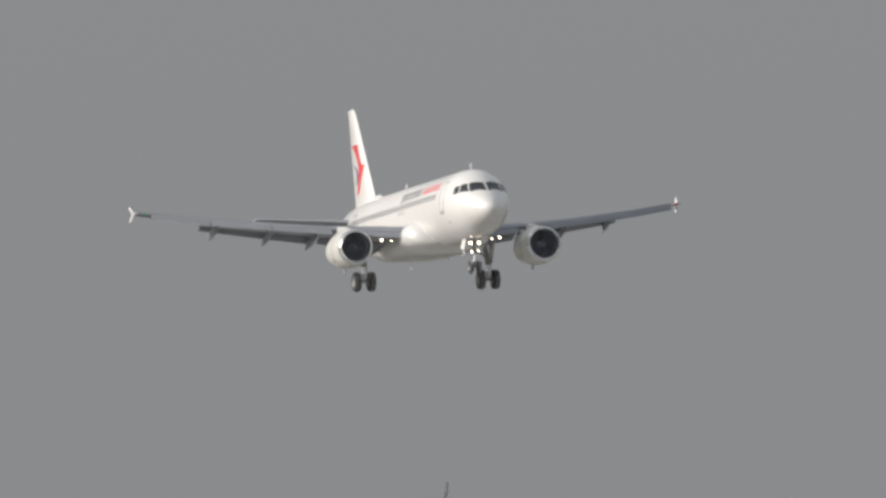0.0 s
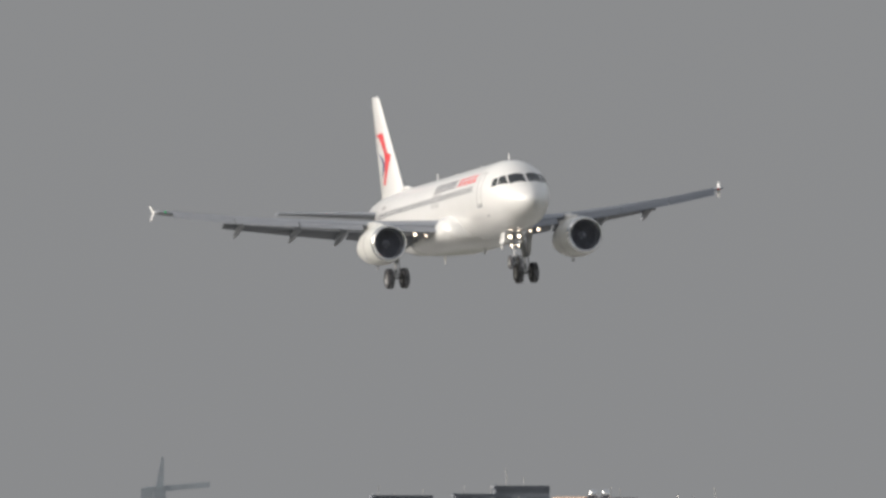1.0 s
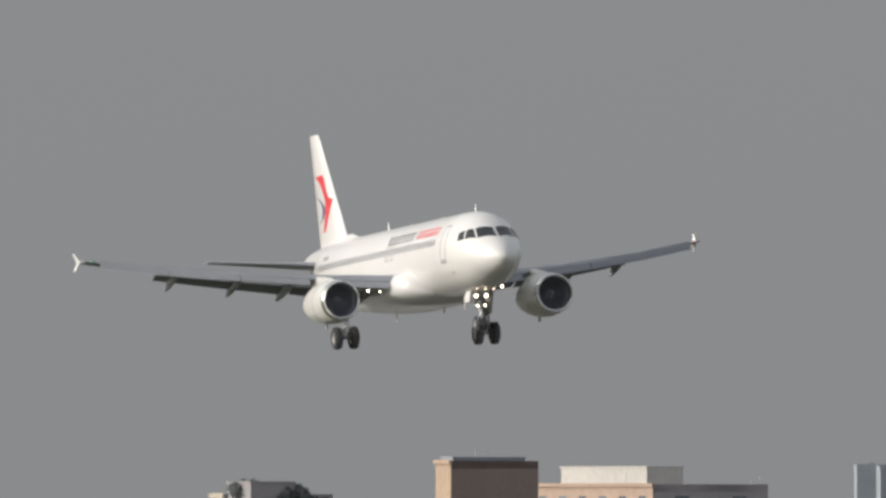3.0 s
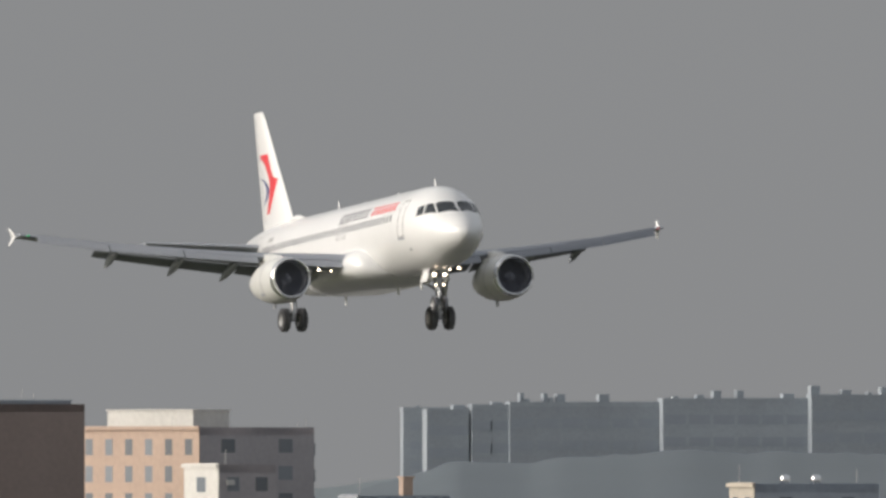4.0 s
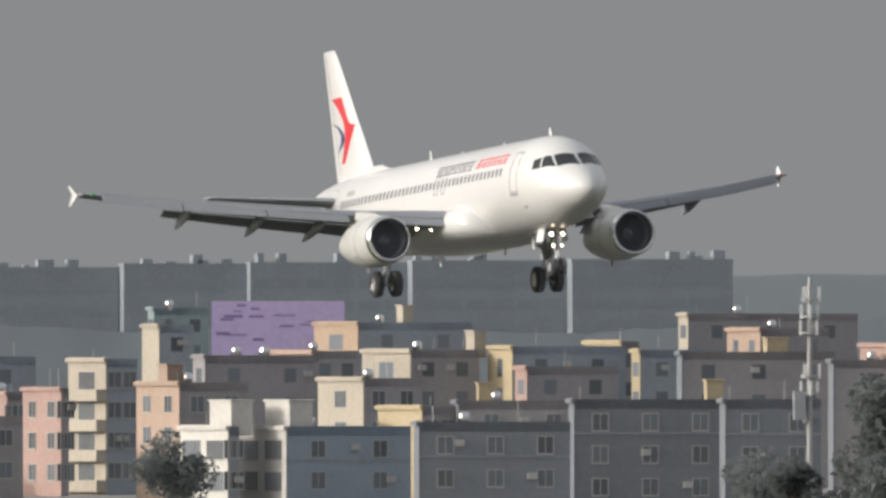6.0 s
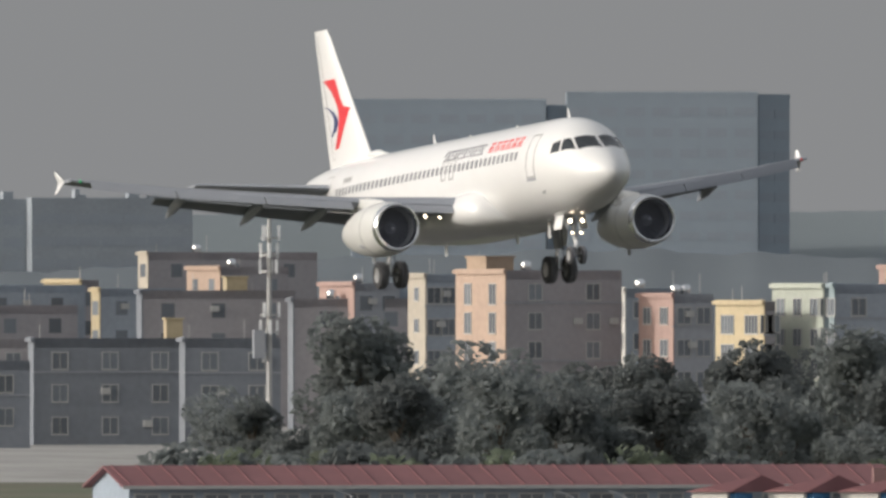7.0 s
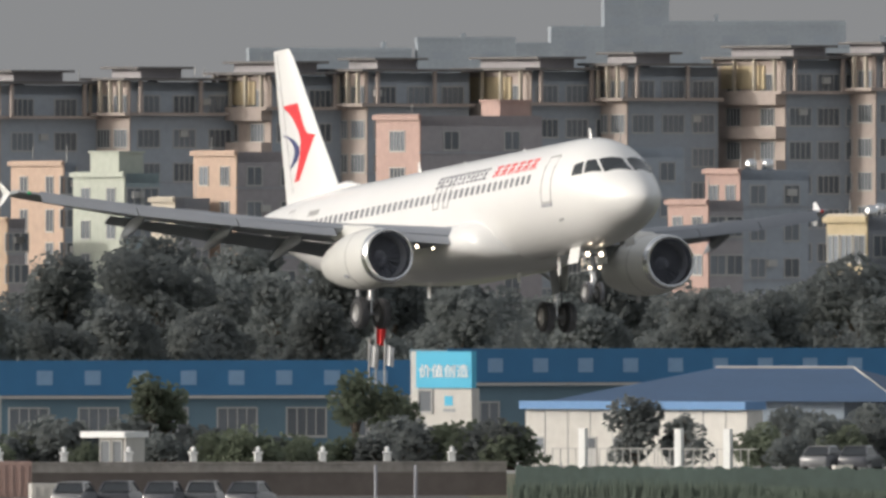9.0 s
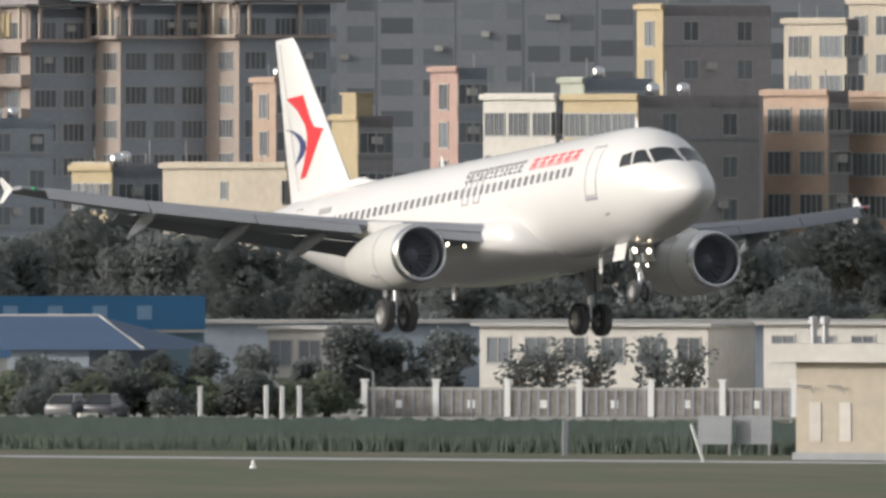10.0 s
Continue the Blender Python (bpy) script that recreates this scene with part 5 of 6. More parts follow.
# glazed canteen with a pale eave
m, w = frame_at(7.128, 1494, 7.80, 1499)
s = tagged(empty("canteen", m), "long glazed hall with green panels and a pale eave", "building")
part("shell", box(0, w, 0, 10, 0, 2.85), M["green_glass"], s)
part("roof", box(-0.4, w + 0.4, -0.8, 10.4, 2.86, 3.05), M["frame_white"], s, "thin pale flat roof")
part("roof_screen", box(0, w, 5, 5.3, 3.05, 4.1), M["redbrick"], s)
part("end_fin", box(-1.2, -0.01, -0.9, -0.6, 0, 2.85), M["white"], s)
for k in range(9):
    add_window("wide", s, Matrix.Translation((w * (k + 0.5) / 9 - 1.15, -0.002, 1.05)))
    part("panel", box(w * k / 9 + 0.3, w * (k + 1) / 9 - 0.3, -0.06, -0.002, 0.2, 0.85), M["green_paint"], s, "green painted panel")


def lettering(text, parent, x, y, z, size, mat, spread=1.0):
    """Raised letters in the plane of a wall that faces -y."""
    for k, ch in enumerate(text):
        cu = bpy.data.curves.new("letter", "FONT")
        cu.body, cu.size, cu.extrude, cu.resolution_u = ch, size, 0.02, 3
        cu.align_x, cu.offset = "CENTER", 0.008
        ob = new("letter", cu)
        cu.materials.append(M[mat])
        ob.parent = parent
        ob.matrix_basis = Matrix.Translation((x + k * spread, y, z)) @ Matrix.Rotation(radians(90), 4, "X")


def sign_tower(b0, b1, d, text, sign_lo, top, flip):
    m, w = frame_at(b0, d + 1.6, b1, d)
    s = tagged(empty("sign_tower", m), "white stair tower topped by a cyan sign with white lettering", "tower", "sign towers")
    part("shell", box(0, w, 0, 1.0, 0, sign_lo), M["white"], s)
    part("sign_board", box(-0.06, w + 0.06, -0.12, 0.5, sign_lo + 0.02, top), M["cyan_sign"], s, "cyan sign board")
    lettering(text, s, w * 0.15, -0.15, sign_lo + (top - sign_lo) * 0.33, w * 0.228, "sign_white", w * 0.234)
    x = w - 0.75 if flip else -0.0
    if flip:
        add_window("small", s, Matrix.Translation((w - 0.85, -0.003, 0.8)))
        add_window("small", s, Matrix.Translation((w - 0.85, -0.003, sign_lo - 1.3)))
    else:
        part("side_tower", box(-0.62, -0.07, 0.3, 1.2, 0, top), M["white"], s)
        for zz in (0.7, sign_lo - 1.35):
            add_window("small", s, Matrix.Translation((0.1, -0.003, zz)))
    part("small_mark", box(w * 0.5, w * 0.65, -0.03, -0.002, sign_lo - 1.0, sign_lo - 0.45), M["cyan_sign"], s)
    part("number_bar", box(w * 0.48, w * 0.7, -0.03, -0.002, sign_lo - 1.35, sign_lo - 1.2), M["grey"], s)
    return s


sign_tower(7.930, 8.042, 1440, "品质保障", 4.12, 6.14, True)
sign_tower(9.000, 9.121, 1480, "价值创造", 4.25, 6.4, False)
# green notice building with a white frame
m, w = frame_at(7.803, 1446, 7.925, 1446)
s = tagged(empty("gate_house", m), "white framed gate house with a green sign", "building")
part("sign_board", box(0, w, 0, 0.3, 4.0, 5.2), M["green_sign"], s, "dark green sign board")
for k in range(6):
    part("letter_bar", box(0.15 + k * 0.45, 0.4 + k * 0.45, -0.05, -0.002, 4.25, 4.95), M["green_paint"] if k else M["sign_white"], s)
part("shell", box(0, w, 0.6, 5, 0, 3.9), M["bluegrey"], s)
for k in range(5):
    x = w * k / 4
    part("post", box(x - 0.08, x + 0.08, 0, 0.25, 0, 4.0), M["sign_white"], s)
for zz in (2.6, 3.85):
    part("beam", box(0.09, w - 0.09, 0.02, 0.2, zz, zz + 0.14), M["sign_white"], s)
# blue banner blocks
def site_office(b0, d0, b1, d1, top):
    m, w = frame_at(b0, d0, b1, d1)
    s = tagged(empty("site_office", m), "long two-storey prefab office with a blue banner along its top", "building", "site offices")
    part("shell", box(0, w, 0, 7, 0, top - 0.1), M["office_blue"], s)
    part("banner", box(0, w, -0.16, -0.01, top - 2.05, top), M["blue_sign"], s, "blue banner with faded pale characters")
    part("ledge", box(0, w, -0.5, -0.17, top - 2.25, top - 2.08), M["frame_white"], s)
    k = 2.6
    while k < w - 3:
        part("character_bar", box(k, k + 0.95, -0.19, -0.161, top - 1.45, top - 0.6), M["pale_blue"], s)
        k += 2.9
    k = 1.0
    while k < w - 3:
        add_window("wide", s, Matrix.Translation((k, -0.002, 1.3)))
        k += 4.2


site_office(8.043, 1500, 9.06, 1506, 5.75)
site_office(9.065, 1545, 10.22, 1556, 6.2)
# flags beside the sign towers
for b, d, cloth in ((7.928, 1436, (("red_cloth", 8.0, 7.0), ("yellow_cloth", 6.9, 6.1))), (8.905, 1470, (("red_cloth", 8.0, 6.9),)), (8.89, 1470, (("white_cloth", 6.9, 5.6),)), (8.925, 1470, (("white_cloth", 6.9, 5.7),)), (7.948, 1437, (("yellow_cloth", 6.95, 6.2),))):
    p = spot(b, d)
    f = tagged(empty("flagpole", pose(p.x, p.y, 0)), "thin metal flagpole with hanging cloth flags", "flag", "flagpoles")
    part("pole", tube([(0, 0, 0), (0, 0, 8.4 if cloth[0][0] == "red_cloth" else 7.2)], 0.05, 6), M["frame_white"], f)
    for mt, z1, z0 in cloth:
        bm = loft([[Vector((0.05 + 0.55 * u, 0.10 * math.sin(u * 9), z1 - 0.25 * u)), Vector((0.05 + 0.45 * u, 0.12 * math.sin(u * 9 + 0.6), z0 - 0.15 * u)), Vector((0.05 + 0.45 * u, 0.12 * math.sin(u * 9 + 0.6) + 0.02, z0 - 0.15 * u)), Vector((0.05 + 0.55 * u, 0.10 * math.sin(u * 9) + 0.02, z1 - 0.25 * u))] for u in [k / 8 for k in range(9)]])
        part("flag", bm, M[mt], f, mt.replace("_", " ") + " flag hanging limp", True)
# guard booth
m, w = frame_at(8.262, 1413.2, 8.342, 1412)
s = tagged(empty("guard_booth", m), "white guard booth with an overhanging flat roof", "booth")
part("shell", box(0.6, w, 0, 2, 0, 2.0), M["white"], s)
part("roof", box(-0.5, w + 0.1, -0.3, 2.3, 2.01, 2.35), M["sign_white"], s)
for k in range(2):
    add_window("small", s, Matrix.Translation((0.72 + 0.78 * k, -0.002, 0.6)) @ Matrix.Diagonal((0.7, 1, 1, 1)))
# prefab with the blue roof
m, w = frame_at(9.236, 1455.5, 9.745, 1448)
s = tagged(empty("prefab_office", m), "cream prefab office with a sky-blue eave and blue hipped roof", "building")
part("shell", box(0.2, w - 0.1, 0, 1.8, 0, 3.25), M["white"], s)
part("eave", box(0, w, -0.4, 2.0, 3.26, 3.72), M["eave_blue"], s, "sky-blue eave band")
for k in range(9):
    part("wall_joint", box(w * (k + 1) / 10 - 0.03, w * (k + 1) / 10 + 0.03, -0.03, -0.002, 0, 3.25), M["frame_white"], s)
for k, wn_ in enumerate((1.0, 5.6, 8.0, 17.2 * w / 20, 19.0 * w / 20)):
    part("door" if k % 2 else "window_panel", box(wn_ * w / 20, wn_ * w / 20 + 0.75, -0.05, -0.004, 0.6 if k % 2 == 0 else 0.05, 1.7), M["frame_white"], s)
    part("pane", box(wn_ * w / 20 + 0.1, wn_ * w / 20 + 0.65, -0.07, -0.051, 1.0, 1.6), M["pane"], s)
m, w = frame_at(9.33, 1496, 9.96, 1492)
s = tagged(empty("blue_roofed_hall", m), "grey hall under a wide blue hipped sheet roof", "building")
part("shell", box(0, w, 0, 18, 0, 3.4), M["bluegrey"], s)
bm = bmesh.new()
v = [bm.verts.new(q) for q in ((-0.8, -0.8, 3.4), (w + 3.5, -0.8, 3.4), (w + 3.5, 18.8, 3.4), (-0.8, 18.8, 3.4), (7, 9, 5.3), (w - 1.5, 9, 5.3))]
for f in ((0, 1, 5, 4), (1, 2, 5), (2, 3, 4, 5), (3, 0, 4), (3, 2, 1, 0)):
    bm.faces.new([v[i] for i in f])
rf = part("roof", bm, M["blue_roof"], s, "blue sheet hipped roof")
part("ridge_cap", tube([(7, 9, 5.32), (w - 1.5, 9, 5.32), (w + 3.5, -0.8, 3.45)], 0.1, 6), M["frame_white"], rf)
# white sheds further on
for b0, b1, d, h, nm in ((10.36, 10.49, 1560, 4.3, 2), (10.84, 11.355, 1540, 4.6, 6), (11.48, 12.2, 1530, 4.75, 8)):
    m, w = frame_at(b0, d + 600 * radians(b1 - b0), b1, d)
    s = tagged(empty("white_shed", m), "low white rendered shed with a thin flat roof", "shed", "white sheds")
    part("shell", box(0, w, 0, 8, 0, h - 0.2), M["white"], s)
    part("roof", box(-0.4, w + 0.4, -0.5, 8.4, h - 0.19, h), M["frame_white"], s)
    for k in range(nm):
        add_window("mid", s, Matrix.Translation((w * (k + 0.5) / nm - 0.7, -0.002, h - 2.4)))
m, w = frame_at(10.20, 1570, 12.2, 1575)
s = tagged(empty("grey_store", m), "long low grey store with a thin pale roof edge", "shed")
part("shell", box(0, w, 0, 8, 0, 4.4), M["bluegrey"], s)
part("roof", box(-0.3, w + 0.3, -0.6, 8.3, 4.41, 4.6), M["frame_white"], s)

# perimeter wall with posts
M["wall_dust"] = material("dusty_wall_band", (0.27, 0.255, 0.24), 0.9, vary=0.4, grain=2.5, stain=0.5, bump=0.3)
M["wall_brown"] = material("stained_brown_wall", (0.12, 0.105, 0.098), 0.9, vary=0.3, grain=1.2, stain=0.25, bump=0.3)
m, w = frame_at(7.45, 1303, 9.20, 1308)
s = tagged(empty("perimeter_wall", m), "stained brown boundary wall with white coping and posts", "wall")
part("wall_panel", box(0, w, 0, 0.2, 0, 1.6), M["wall_brown"], s)
part("capping", box(0, w, -0.03, 0.23, 1.2, 1.599), M["wall_dust"], s, "dusty pale band along the top of the wall")
part("coping", box(0, w, -0.06, 0.26, 1.61, 1.75), M["wall_dust"], s)
bm = box(-0.17, 0.17, -0.06, 0.26, 1.76, 2.16)
add_box(bm, -0.23, 0.23, -0.12, 0.32, 2.17, 2.27)
stub_me = mesh_of(bm, "post", M["sign_white"])
k = 0.5
bm = box(-0.17, 0.17, -0.12, 0.30, 0, 2.0)
add_box(bm, -0.23, 0.23, -0.18, 0.36, 2.01, 2.14)
post_me = mesh_of(bm, "post", M["sign_white"])
cap_me = mesh_of(lathe([(2.15, 0.02), (2.15, 0.1), (2.35, 0.13), (2.45, 0.02)], "z", 8), "post_lamp", M["sign_white"])
while k < w:
    share("post", stub_me, s, Matrix.Translation((k, 0, 0)))
    share("post_lamp", cap_me, s, Matrix.Translation((k, 0.1, 0.1)))
    k += 3.35
m, w = frame_at(10.575, 1440, 11.62, 1436)
s = tagged(empty("perimeter_wall", m), "grey slatted boundary wall with white posts and small vents", "wall")
part("wall_panel", box(0, w, 0, 0.2, 0, 1.5), M["wall_dust"], s)
part("coping", box(0, w, -0.06, 0.26, 1.51, 1.66), M["frame_white"], s)
k = 0.15
while k < w:
    share("post", post_me, s, Matrix.Translation((k, 0, 0)))
    part("vent", box(k + 1.8, k + 2.25, -0.03, -0.002, 0.5, 0.95), M["sign_white"], s)
    k += 4.1
for k in range(48):
    part("slat", box(w * k / 48 + 0.1, w * k / 48 + 0.25, -0.04, -0.002, 0.1, 1.5), M["grey"], s)
# gate posts and railing before the prefab
m, w = frame_at(9.30, 1405, 9.76, 1400)
s = tagged(empty("gate_railing", m), "white gate posts with a thin metal railing", "fence")
for k in (0.15, 0.62, 0.86):
    part("post", box(w * k - 0.2, w * k + 0.2, 0, 0.4, 0, 2.6), M["sign_white"], s)
for k in range(26):
    part("rail_bar", box(w * k / 26 - 0.025, w * k / 26 + 0.025, 0.15, 0.2, 0, 1.5), M["frame_white"], s)
for zz in (0.3, 1.45):
    part("rail", box(0, w, 0.13, 0.22, zz, zz + 0.06), M["frame_white"], s)
# small trees in the yard
for b, d, k, sc in ((9.49, 1425, 0, 0.95), (9.60, 1424, 1, 0.85), (8.40, 1436, 2, 1.0), (8.44, 1437, 2, 0.9), (8.86, 1456, 2, 1.0), (8.93, 1456, 2, 0.85), (8.97, 1458, 2, 0.7), (9.83, 1470, 0, 0.75), (9.9, 1472, 1, 0.8), (10.02, 1478, 0, 0.78), (10.12, 1480, 1, 0.9), (10.22, 1480, 0, 0.85), (10.33, 1485, 0, 0.85), (10.46, 1490, 1, 0.8),
                    (10.55, 1490, 0, 1.1), (10.66, 1490, 1, 1.1), (10.77, 1490, 0, 1.05), (10.93, 1500, 3, 0.9), (11.0, 1500, 3, 1.0), (11.1, 1500, 3, 0.95), (11.24, 1502, 3, 1.05), (11.31, 1505, 3, 0.95), (10.6, 1500, 1, 1.05)):
    p = spot(b, d)
    plant(SMALL[k], p.x, p.y, d * 77 % 360, sc, "small_tree", "small dusty green tree in the yard", "tree", "yard trees")
for b in [7.62 + 0.04 * k for k in range(11)] + [8.06 + 0.05 * k for k in range(22)] + [9.13, 9.17, 9.2] + [9.78 + 0.06 * k for k in range(13)]:
    p = spot(b + rnd.uniform(-0.015, 0.015), 1432 + rnd.uniform(-3, 6))
    plant(rnd.choice(BUSH), p.x, p.y, rnd.uniform(0, 360), rnd.uniform(0.7, 1.35), "bush", "dusty clipped bush behind the boundary wall", "bush", "yard bushes")
# green netting fence and earth bank on the airfield's side
m, w = frame_at(9.22, 1300, 11.64, 1262)
s = tagged(empty("netting_fence", m), "dark green netting fence on thin posts", "fence")
bm = bmesh.new()
cols = 240
vv = [[bm.verts.new((w * i / cols, rnd.uniform(-0.015, 0.015) + dy, zz + (rnd.uniform(-0.1, 0.1) if zz > 1 else 0))) for zz in (0, 0.55, 1.1, 1.6)] for dy in (0,) for i in range(cols + 1)]
for a, c in zip(vv, vv[1:]):
    for j in range(3):
        bm.faces.new((a[j], c[j], c[j + 1], a[j + 1]))
part("netting", bm, M["net"], s)
for k in range(24):
    part("fence_post", tube([(w * k / 24, 0.2, 0), (w * k / 24, 0.2, 1.8)], 0.04, 6), M["dull_metal"], s)
# plain grey panels and a pale post leaning on the grass before the netting
for b0, b1 in ((11.332, 11.408), (11.418, 11.498)):
    m, w = frame_at(b0, 1256.5, b1, 1256)
    s = tagged(empty("hoarding", m), "dusty grey site hoarding in the grass", "hoarding", "site hoardings")
    part("board", box(0, w, 0, 0.06, 0.55, 1.97), M["grey"], s)
    for x in (0.1, w - 0.2):
        part("leg", box(x, x + 0.1, 0.07, 0.15, 0, 1.9), M["dull_metal"], s)
s = tagged(part("fence_stake", box(-0.13, 0.13, 0, 0.2, 0, 1.75), M["grey"]), "pale concrete stake in tall grass", "post")
s.location = spot(11.034, 1255)
# concrete apron strip at the fence's foot
m, w = frame_at(9.6, 1252, 12.3, 1216)
s = part("service_road", box(0, w, 0, 4.5, -0.1, 0.03), M["grey"])
s.matrix_basis = m
tagged(s, "narrow pale concrete service road by the fence", "road", kind="structure")
# equipment house at the end of the pan
m, w = frame_at(11.553, 1239, 12.1, 1232)
s = tagged(empty("equipment_house", m), "cream concrete equipment house with a thick flat roof", "building")
part("shell", box(0, w, 0, 6, 0, 4.75), M["cream"], s)
part("roof_slab", box(-1.25, w + 1, -0.8, 6.8, 4.76, 5.65), M["white"], s, "thick white roof slab")
part("plinth", box(-0.15, w, -0.12, -0.002, 0, 0.35), M["grey"], s)
for k in (0.8, 2.5):
    part("door", box(k, k + 0.65, -0.06, -0.003, 0.9, 2.8), M["white"], s)
for k in (0.15, 1.85):
    part("lamp_arm", tube([(k, -0.1, 3.6), (k + 0.9, -0.35, 3.58), (k + 1.05, -0.35, 3.25)], 0.045, 6), M["dull_metal"], s)
for k in (0.1, 0.75):
    part("roof_cowl", lathe([(5.66, 0.16), (6.6, 0.16), (6.62, 0.26), (6.95, 0.26), (7.0, 0.02)], "z", 10), M["dull_metal"], s).location = (k, 1.5, 0)
# roadside bits: street lamps, leaning white pole, dark posts, marker
for b, d in ((10.60, 1432), (6.40, 1470), (6.52, 1470), (5.9, 1480)):
    p = spot(b, d)
    s = tagged(empty("street_lamp", pose(p.x, p.y, 0)), "thin grey street lamp with one arm", "lamp", "street lamps")
    part("pole", tube([(0, 0, 0), (0, 0, 2.6)], 0.06, 6), M["dull_metal"], s)
    part("arm", tube([(0, 0, 2.6), (-1.0, 0, 3.0)], 0.04, 6), M["dull_metal"], s)
p = spot(11.345, 1228)
s = tagged(part("leaning_pole", tube([(0, 0, 0), (-0.62, 0, 1.85)], 0.07, 8), M["sign_white"]), "white marker pole leaning to one side", "pole")
s.location = p
for b in (8.905, 8.995):
    p = spot(b, 1290)
    s = tagged(part("dark_post", tube([(0, 0, 0), (0, 0, 1.75)], 0.08, 8), M["inlet_dark"]), "dark steel post on the airfield", "post", "dark posts")
    s.location = p
p = spot(10.33, 1206)
s = tagged(part("marker", lathe([(0, 0.2), (0.1, 0.12), (0.35, 0.08), (0.4, 0.01)], "z", 8), M["sign_white"]), "small white airfield marker", "marker")
s.location = p


# parked trucks and containers by the bank
def container(b, d, length, high, mat, label):
    p = spot(b, d)
    s = tagged(empty("container", pose(p.x, p.y, 0, 0, 0, -b + 4)), label, "container", "yard containers")
    part("body", box(0, length, 0, 2.4, 0.15, high), M[mat], s)
    for k in range(int(length / 0.4)):
        part("rib", box(0.1 + 0.4 * k, 0.25 + 0.4 * k, -0.05, -0.002, 0.3, high - 0.15), M[mat], s)
    part("base_frame", box(0, length, 0.1, 2.3, 0, 0.15), M["dull_metal"], s)


def truck(b, d, mat, label):
    p = spot(b, d)
    s = tagged(empty("truck", pose(p.x, p.y, 0, 0, 0, -b + 8)), label, "truck", "yard trucks")
    part("cab", loft([[Vector((x, y, zz)) for x, y in ((0, 0), (1.5, 0), (1.5, 1.9), (0, 1.9))] for zz in (0.5, 1.3)] + [[Vector((x, y, 2.1)) for x, y in ((0.25, 0.1), (1.5, 0.1), (1.5, 1.8), (0.25, 1.8))]]), M[mat], s)
    part("windscreen", box(0.3, 1.35, -0.02, -0.003 + 0.1, 1.35, 1.95), M["pane"], s)
    part("cargo_bed", box(1.6, 4.6, 0, 1.9, 0.6, 1.9), M[mat], s)
    for x in (0.7, 3.8):
        w_ = part("wheel", lathe([(-0.1, 0.05), (-0.1, 0.38), (0.1, 0.38), (0.1, 0.05)], "y", 14, close=True), M["tyre"], s)
        w_.location = (x, -0.02, 0.38)
        part("hub", lathe([(-0.13, 0.02), (-0.12, 0.2), (-0.1, 0.2)], "y", 10), M["hub"], w_)


container(6.84, 1290, 4.0, 1.9, "green_paint", "green painted site container")
container(7.16, 1292, 3.2, 1.75, "orange_paint", "orange painted skip container")
container(7.05, 1289, 3.0, 1.6, "grey", "grey netted steel site container")
container(7.42, 1286, 2.2, 1.9, "mint", "pale green steel site box")
container(7.3, 1284, 2.0, 1.45, "white", "white steel site storage box")
container(7.97, 1286, 3.6, 1.95, "pink", "terracotta covered heap crate")
container(6.60, 1284, 2.6, 1.0, "orange_paint", "orange plastic barrier boxes")
container(8.13, 1280, 1.9, 0.9, "white", "small white plastic water box")
truck(7.62, 1278, "bluegrey", "dark blue-grey flatbed truck")
container(9.94, 1400, 1.0, 0.6, "white", "small white wooden crate outdoors")
for b in (7.245, 7.355):
    p = spot(b, 1284)
    s = tagged(empty("brick_pier", pose(p.x, p.y, 0, 0, 0, -b)), "red brick gate pier with a cap", "pier", "brick piers")
    part("shaft", box(0, 0.95, 0, 0.9, 0, 2.35), M["redbrick"], s)
    part("cap", box(-0.1, 1.05, -0.1, 1.0, 2.36, 2.6), M["redbrick"], s)
for b, d in ((6.63, 1284), (6.73, 1284), (6.86, 1284), (7.01, 1284), (7.10, 1284), (6.545, 1284), (10.211, 1422), (10.396, 1422), (10.435, 1424), (10.36, 1426)):
    p = spot(b, d)
    s = tagged(part("white_pier", box(-0.11, 0.11, 0, 0.22, 0, 1.9), M["sign_white"]), "white painted gate pier", "pier", "white piers")
    s.location = p


# parked cars on the dark tarmac
M["tarmac"] = material_ground("yard_tarmac", (0.085, 0.085, 0.088), (0.11, 0.107, 0.10), 0.25)
m, w = frame_at(6.2, 1225, 9.2, 1225)
s = part("car_park", box(0, w, 0, 150, -0.1, 0.008), M["tarmac"])
s.matrix_basis = m
tagged(s, "dark dusty tarmac of the car park", "car park", kind="structure")
for k, c in (("car_white", (0.72, 0.72, 0.71)), ("car_dark", (0.09, 0.095, 0.11)), ("car_silver", (0.20, 0.205, 0.215)), ("car_blue", (0.12, 0.30, 0.48))):
    M[k] = material(k + "_paint", c, 0.3, vary=0.03, bump=0.0, coat=0.6)


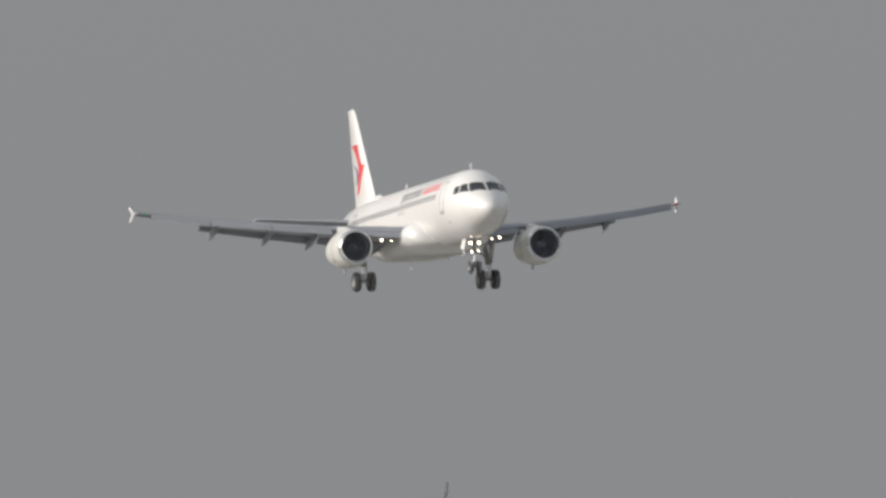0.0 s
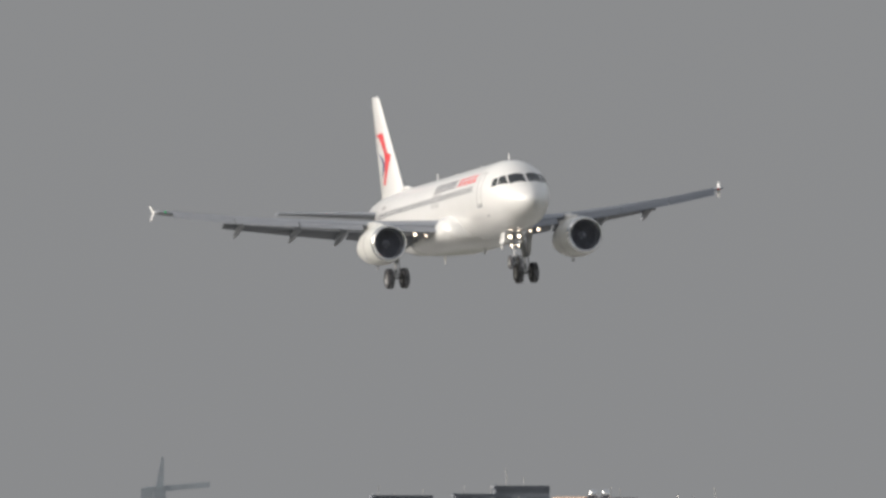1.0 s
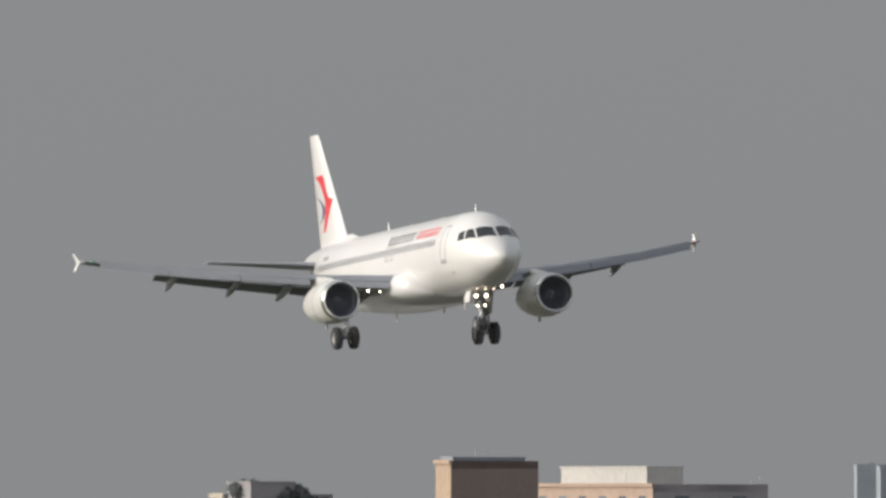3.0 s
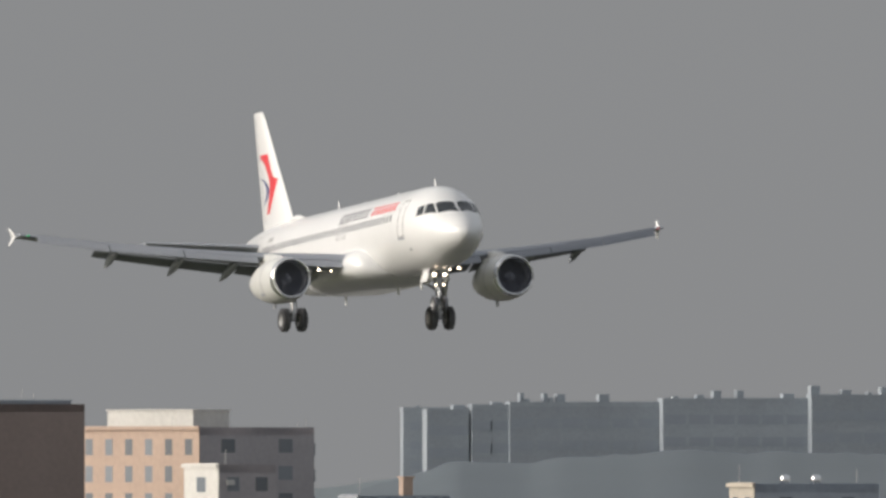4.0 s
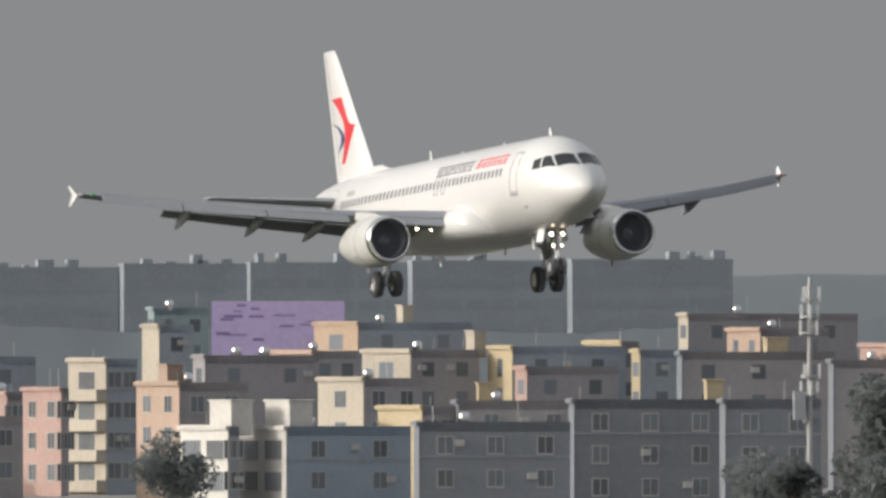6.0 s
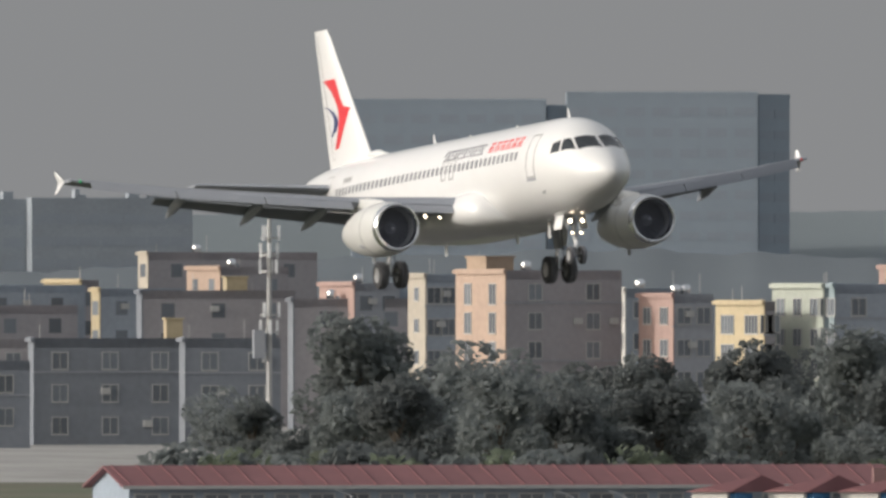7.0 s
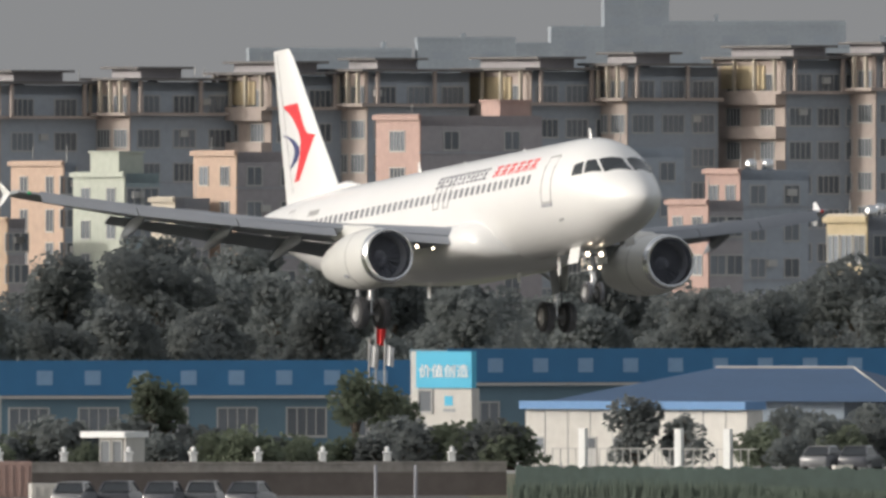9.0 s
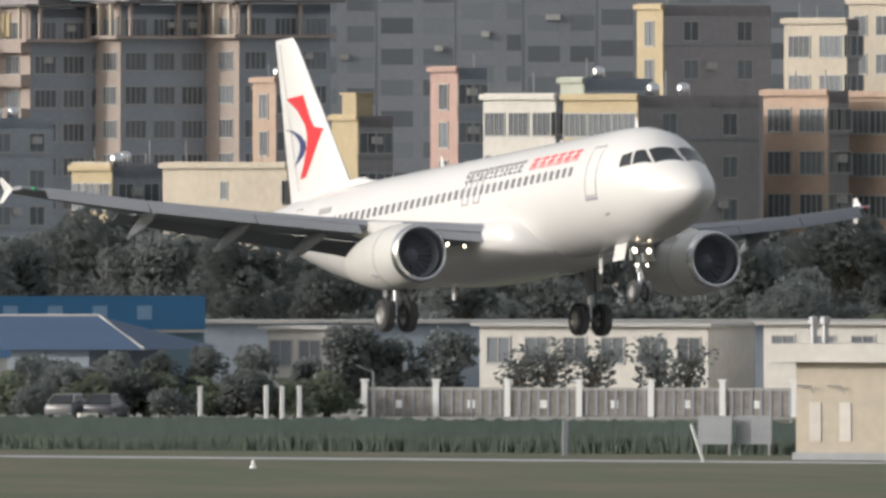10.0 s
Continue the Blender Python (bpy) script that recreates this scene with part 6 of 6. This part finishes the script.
def car(b, d, paint, label, turn):
    """A saloon: lofted body, glazed cabin with a painted roof, four wheels."""
    p = spot(b, d)
    s = tagged(empty("car", pose(p.x, p.y, 0, 0, 0, turn - b)), label, "car", "parked cars")
    rings = []
    for x, zl, zh, hw in ((-2.2, 0.45, 0.75, 0.70), (-2.1, 0.3, 0.88, 0.82), (-1.2, 0.25, 0.95, 0.87), (0.8, 0.25, 0.95, 0.87), (1.9, 0.27, 0.80, 0.84), (2.2, 0.4, 0.62, 0.70)):
        rings.append([Vector((x, -hw, zl)), Vector((x, hw, zl)), Vector((x, hw, (zl + zh) / 2 + 0.1)), Vector((x, hw * 0.9, zh)), Vector((x, -hw * 0.9, zh)), Vector((x, -hw, (zl + zh) / 2 + 0.1))])
    body = part("body", loft(rings), M[paint], s, "", True)
    part("cabin_glass", loft([[Vector((x0, -0.76, 0.94)), Vector((x0, 0.76, 0.94)), Vector((x1, 0.60, 1.40)), Vector((x1, -0.60, 1.40))] for x0, x1 in ((-1.75, -1.2), (0.95, 0.25))]), M["cockpit_glass"], s, "dark car windows")
    part("roof", loft([[Vector((x, -0.62, 1.40)), Vector((x, 0.62, 1.40)), Vector((x, 0.5, 1.47)), Vector((x, -0.5, 1.47))] for x in (-1.25, 0.3)]), M[paint], s)
    for y in (-0.70, 0.70):
        for x0, x1 in ((-1.75, -1.2), (0.95, 0.25)):
            part("pillar", tube([(x0, y * 1.09, 0.95), (x1, y * 0.87, 1.42)], 0.05, 5), M[paint], s)
        for x in (-1.35, 1.35):
            w_ = part("wheel", lathe([(-0.1, 0.05), (-0.1, 0.31), (0.1, 0.31), (0.1, 0.05)], "y", 14, close=True), M["tyre"], s)
            w_.location = (x, y * 1.1, 0.31)
            part("rim", lathe([(-0.11, 0.02), (-0.12, 0.19), (-0.1, 0.2)] if y < 0 else [(0.11, 0.02), (0.12, 0.19), (0.1, 0.2)], "y", 10), M["hub"], w_)


for b, d, pt, lb, tn in ((7.345, 1244, "car_white", "white saloon car parked on dark tarmac", 80), (7.53, 1240, "car_dark", "dark saloon car parked on tarmac", 75), (7.685, 1242, "car_blue", "blue hatchback car parked on tarmac", 85), (7.80, 1240, "car_dark", "dark saloon car parked on tarmac", 10),
                         (7.93, 1241, "car_dark", "dark saloon car parked on tarmac", 70), (8.23, 1240, "car_silver", "silver saloon car parked on tarmac", 78), (8.43, 1240, "car_dark", "dark saloon car parked on tarmac", 82), (8.625, 1240, "car_dark", "dark saloon car parked on tarmac", 76), (8.33, 1243, "car_dark", "dark saloon car parked on tarmac", 80), (8.52, 1243, "car_silver", "silver saloon car parked on tarmac", 84), (6.62, 1241, "car_dark", "dark saloon car parked on tarmac", 80),
                         (9.92, 1424, "car_silver", "dusty grey saloon car parked in the yard", 70), (10.0, 1424, "car_dark", "dark saloon car parked in the yard", 75)):
    car(b, d, pt, lb, tn)

# tall grass along the netting, past counting
M["tall_grass"] = material("tall_grass_blades", (0.065, 0.088, 0.07), 0.85, vary=0.3, grain=0.5, stain=0.1, bump=0.0)
m, w = frame_at(9.2, 1292, 11.66, 1256)
rnd = random.Random(77)
verts, faces = [], []
for k in range(14000):
    x, y = rnd.uniform(0, w), rnd.uniform(0, 6) ** 1.0
    hh = rnd.uniform(0.25, 0.75) * (1.5 - 0.12 * y) * (0.7 + 0.6 * (0.5 + 0.5 * math.sin(x * 0.21) * math.sin(x * 0.077)))
    dx, dy, wd = rnd.uniform(-0.2, 0.2), rnd.uniform(-0.1, 0.1), rnd.uniform(0.03, 0.09)
    n = len(verts)
    verts += [(x - wd, y, 0), (x + wd, y, 0), (x + wd * 0.6 + dx * 0.5, y + dy, hh * 0.6), (x + dx, y + dy, hh)]
    faces += [(n, n + 1, n + 2), (n, n + 2, n + 3)]
me = bpy.data.meshes.new("tall_grass")
me.from_pydata(verts, [], faces)
me.materials.append(M["tall_grass"])
tg = new("tall_grass", me)
tg.matrix_basis = m
tagged(tg, "tall dusty grass along the netting fence", "grass", kind="stuff")
# plants on the roof terrace of a distant house
for b, z_, sc in ((1.535, 18.0, 1.5), (1.58, 17.6, 1.3), (1.63, 17.2, 1.6), (1.67, 16.9, 1.2), (1.56, 16.8, 1.2)):
    p = spot(b, 2706)
    plant(BUSH[0], p.x, p.y, b * 900, sc, "roof_shrub", "dark shrub growing on a roof terrace", "shrub", "roof shrubs", z_ - 1.2)


# ---- motion ----
# seconds, place of the nose's axis, pitch and bank in degrees; the heading stays
FLIGHT = [
    (0, -7.61, 1491.70, 35.54, 3.54, 1.20), (0.5, 1.70, 1458.77, 34.43, 3.42, 1.72), (1, 10.99, 1426.06, 33.66, 3.44, 2.55), (1.5, 20.20, 1393.56, 32.72, 3.54, 3.54),
    (2, 29.62, 1361.26, 31.67, 3.33, 3.48), (2.5, 38.68, 1329.17, 30.62, 3.14, 2.92), (3, 47.78, 1297.26, 29.44, 2.86, 2.00), (3.2, 51.37, 1284.56, 28.88, 2.78, 1.70),
    (4.3, 71.07, 1215.24, 26.53, 3.66, 0.66), (4.5, 74.68, 1202.73, 26.03, 3.47, 0.64), (5, 83.63, 1171.59, 24.90, 3.48, 1.20), (5.5, 92.63, 1140.61, 23.64, 3.25, 1.12),
    (6, 101.49, 1109.80, 22.42, 3.43, 1.64), (6.2, 105.07, 1097.52, 22.04, 3.83, 1.78), (7.3, 124.78, 1030.34, 19.44, 3.68, 1.72), (7.5, 128.38, 1018.19, 18.97, 3.75, 1.71),
    (8, 137.27, 987.91, 17.80, 3.90, 0.76), (8.5, 146.33, 957.71, 16.72, 4.26, -0.76), (9, 155.51, 927.57, 15.80, 4.55, -1.25), (9.5, 164.66, 897.50, 14.96, 4.72, -1.24),
    (10, 173.98, 867.46, 14.25, 4.99, -1.25),
]


def motions():
    walk(plane, [(t, pose(x, y, z, bank, -pitch, -75.99)) for t, x, y, z, pitch, bank in FLIGHT])


motions()
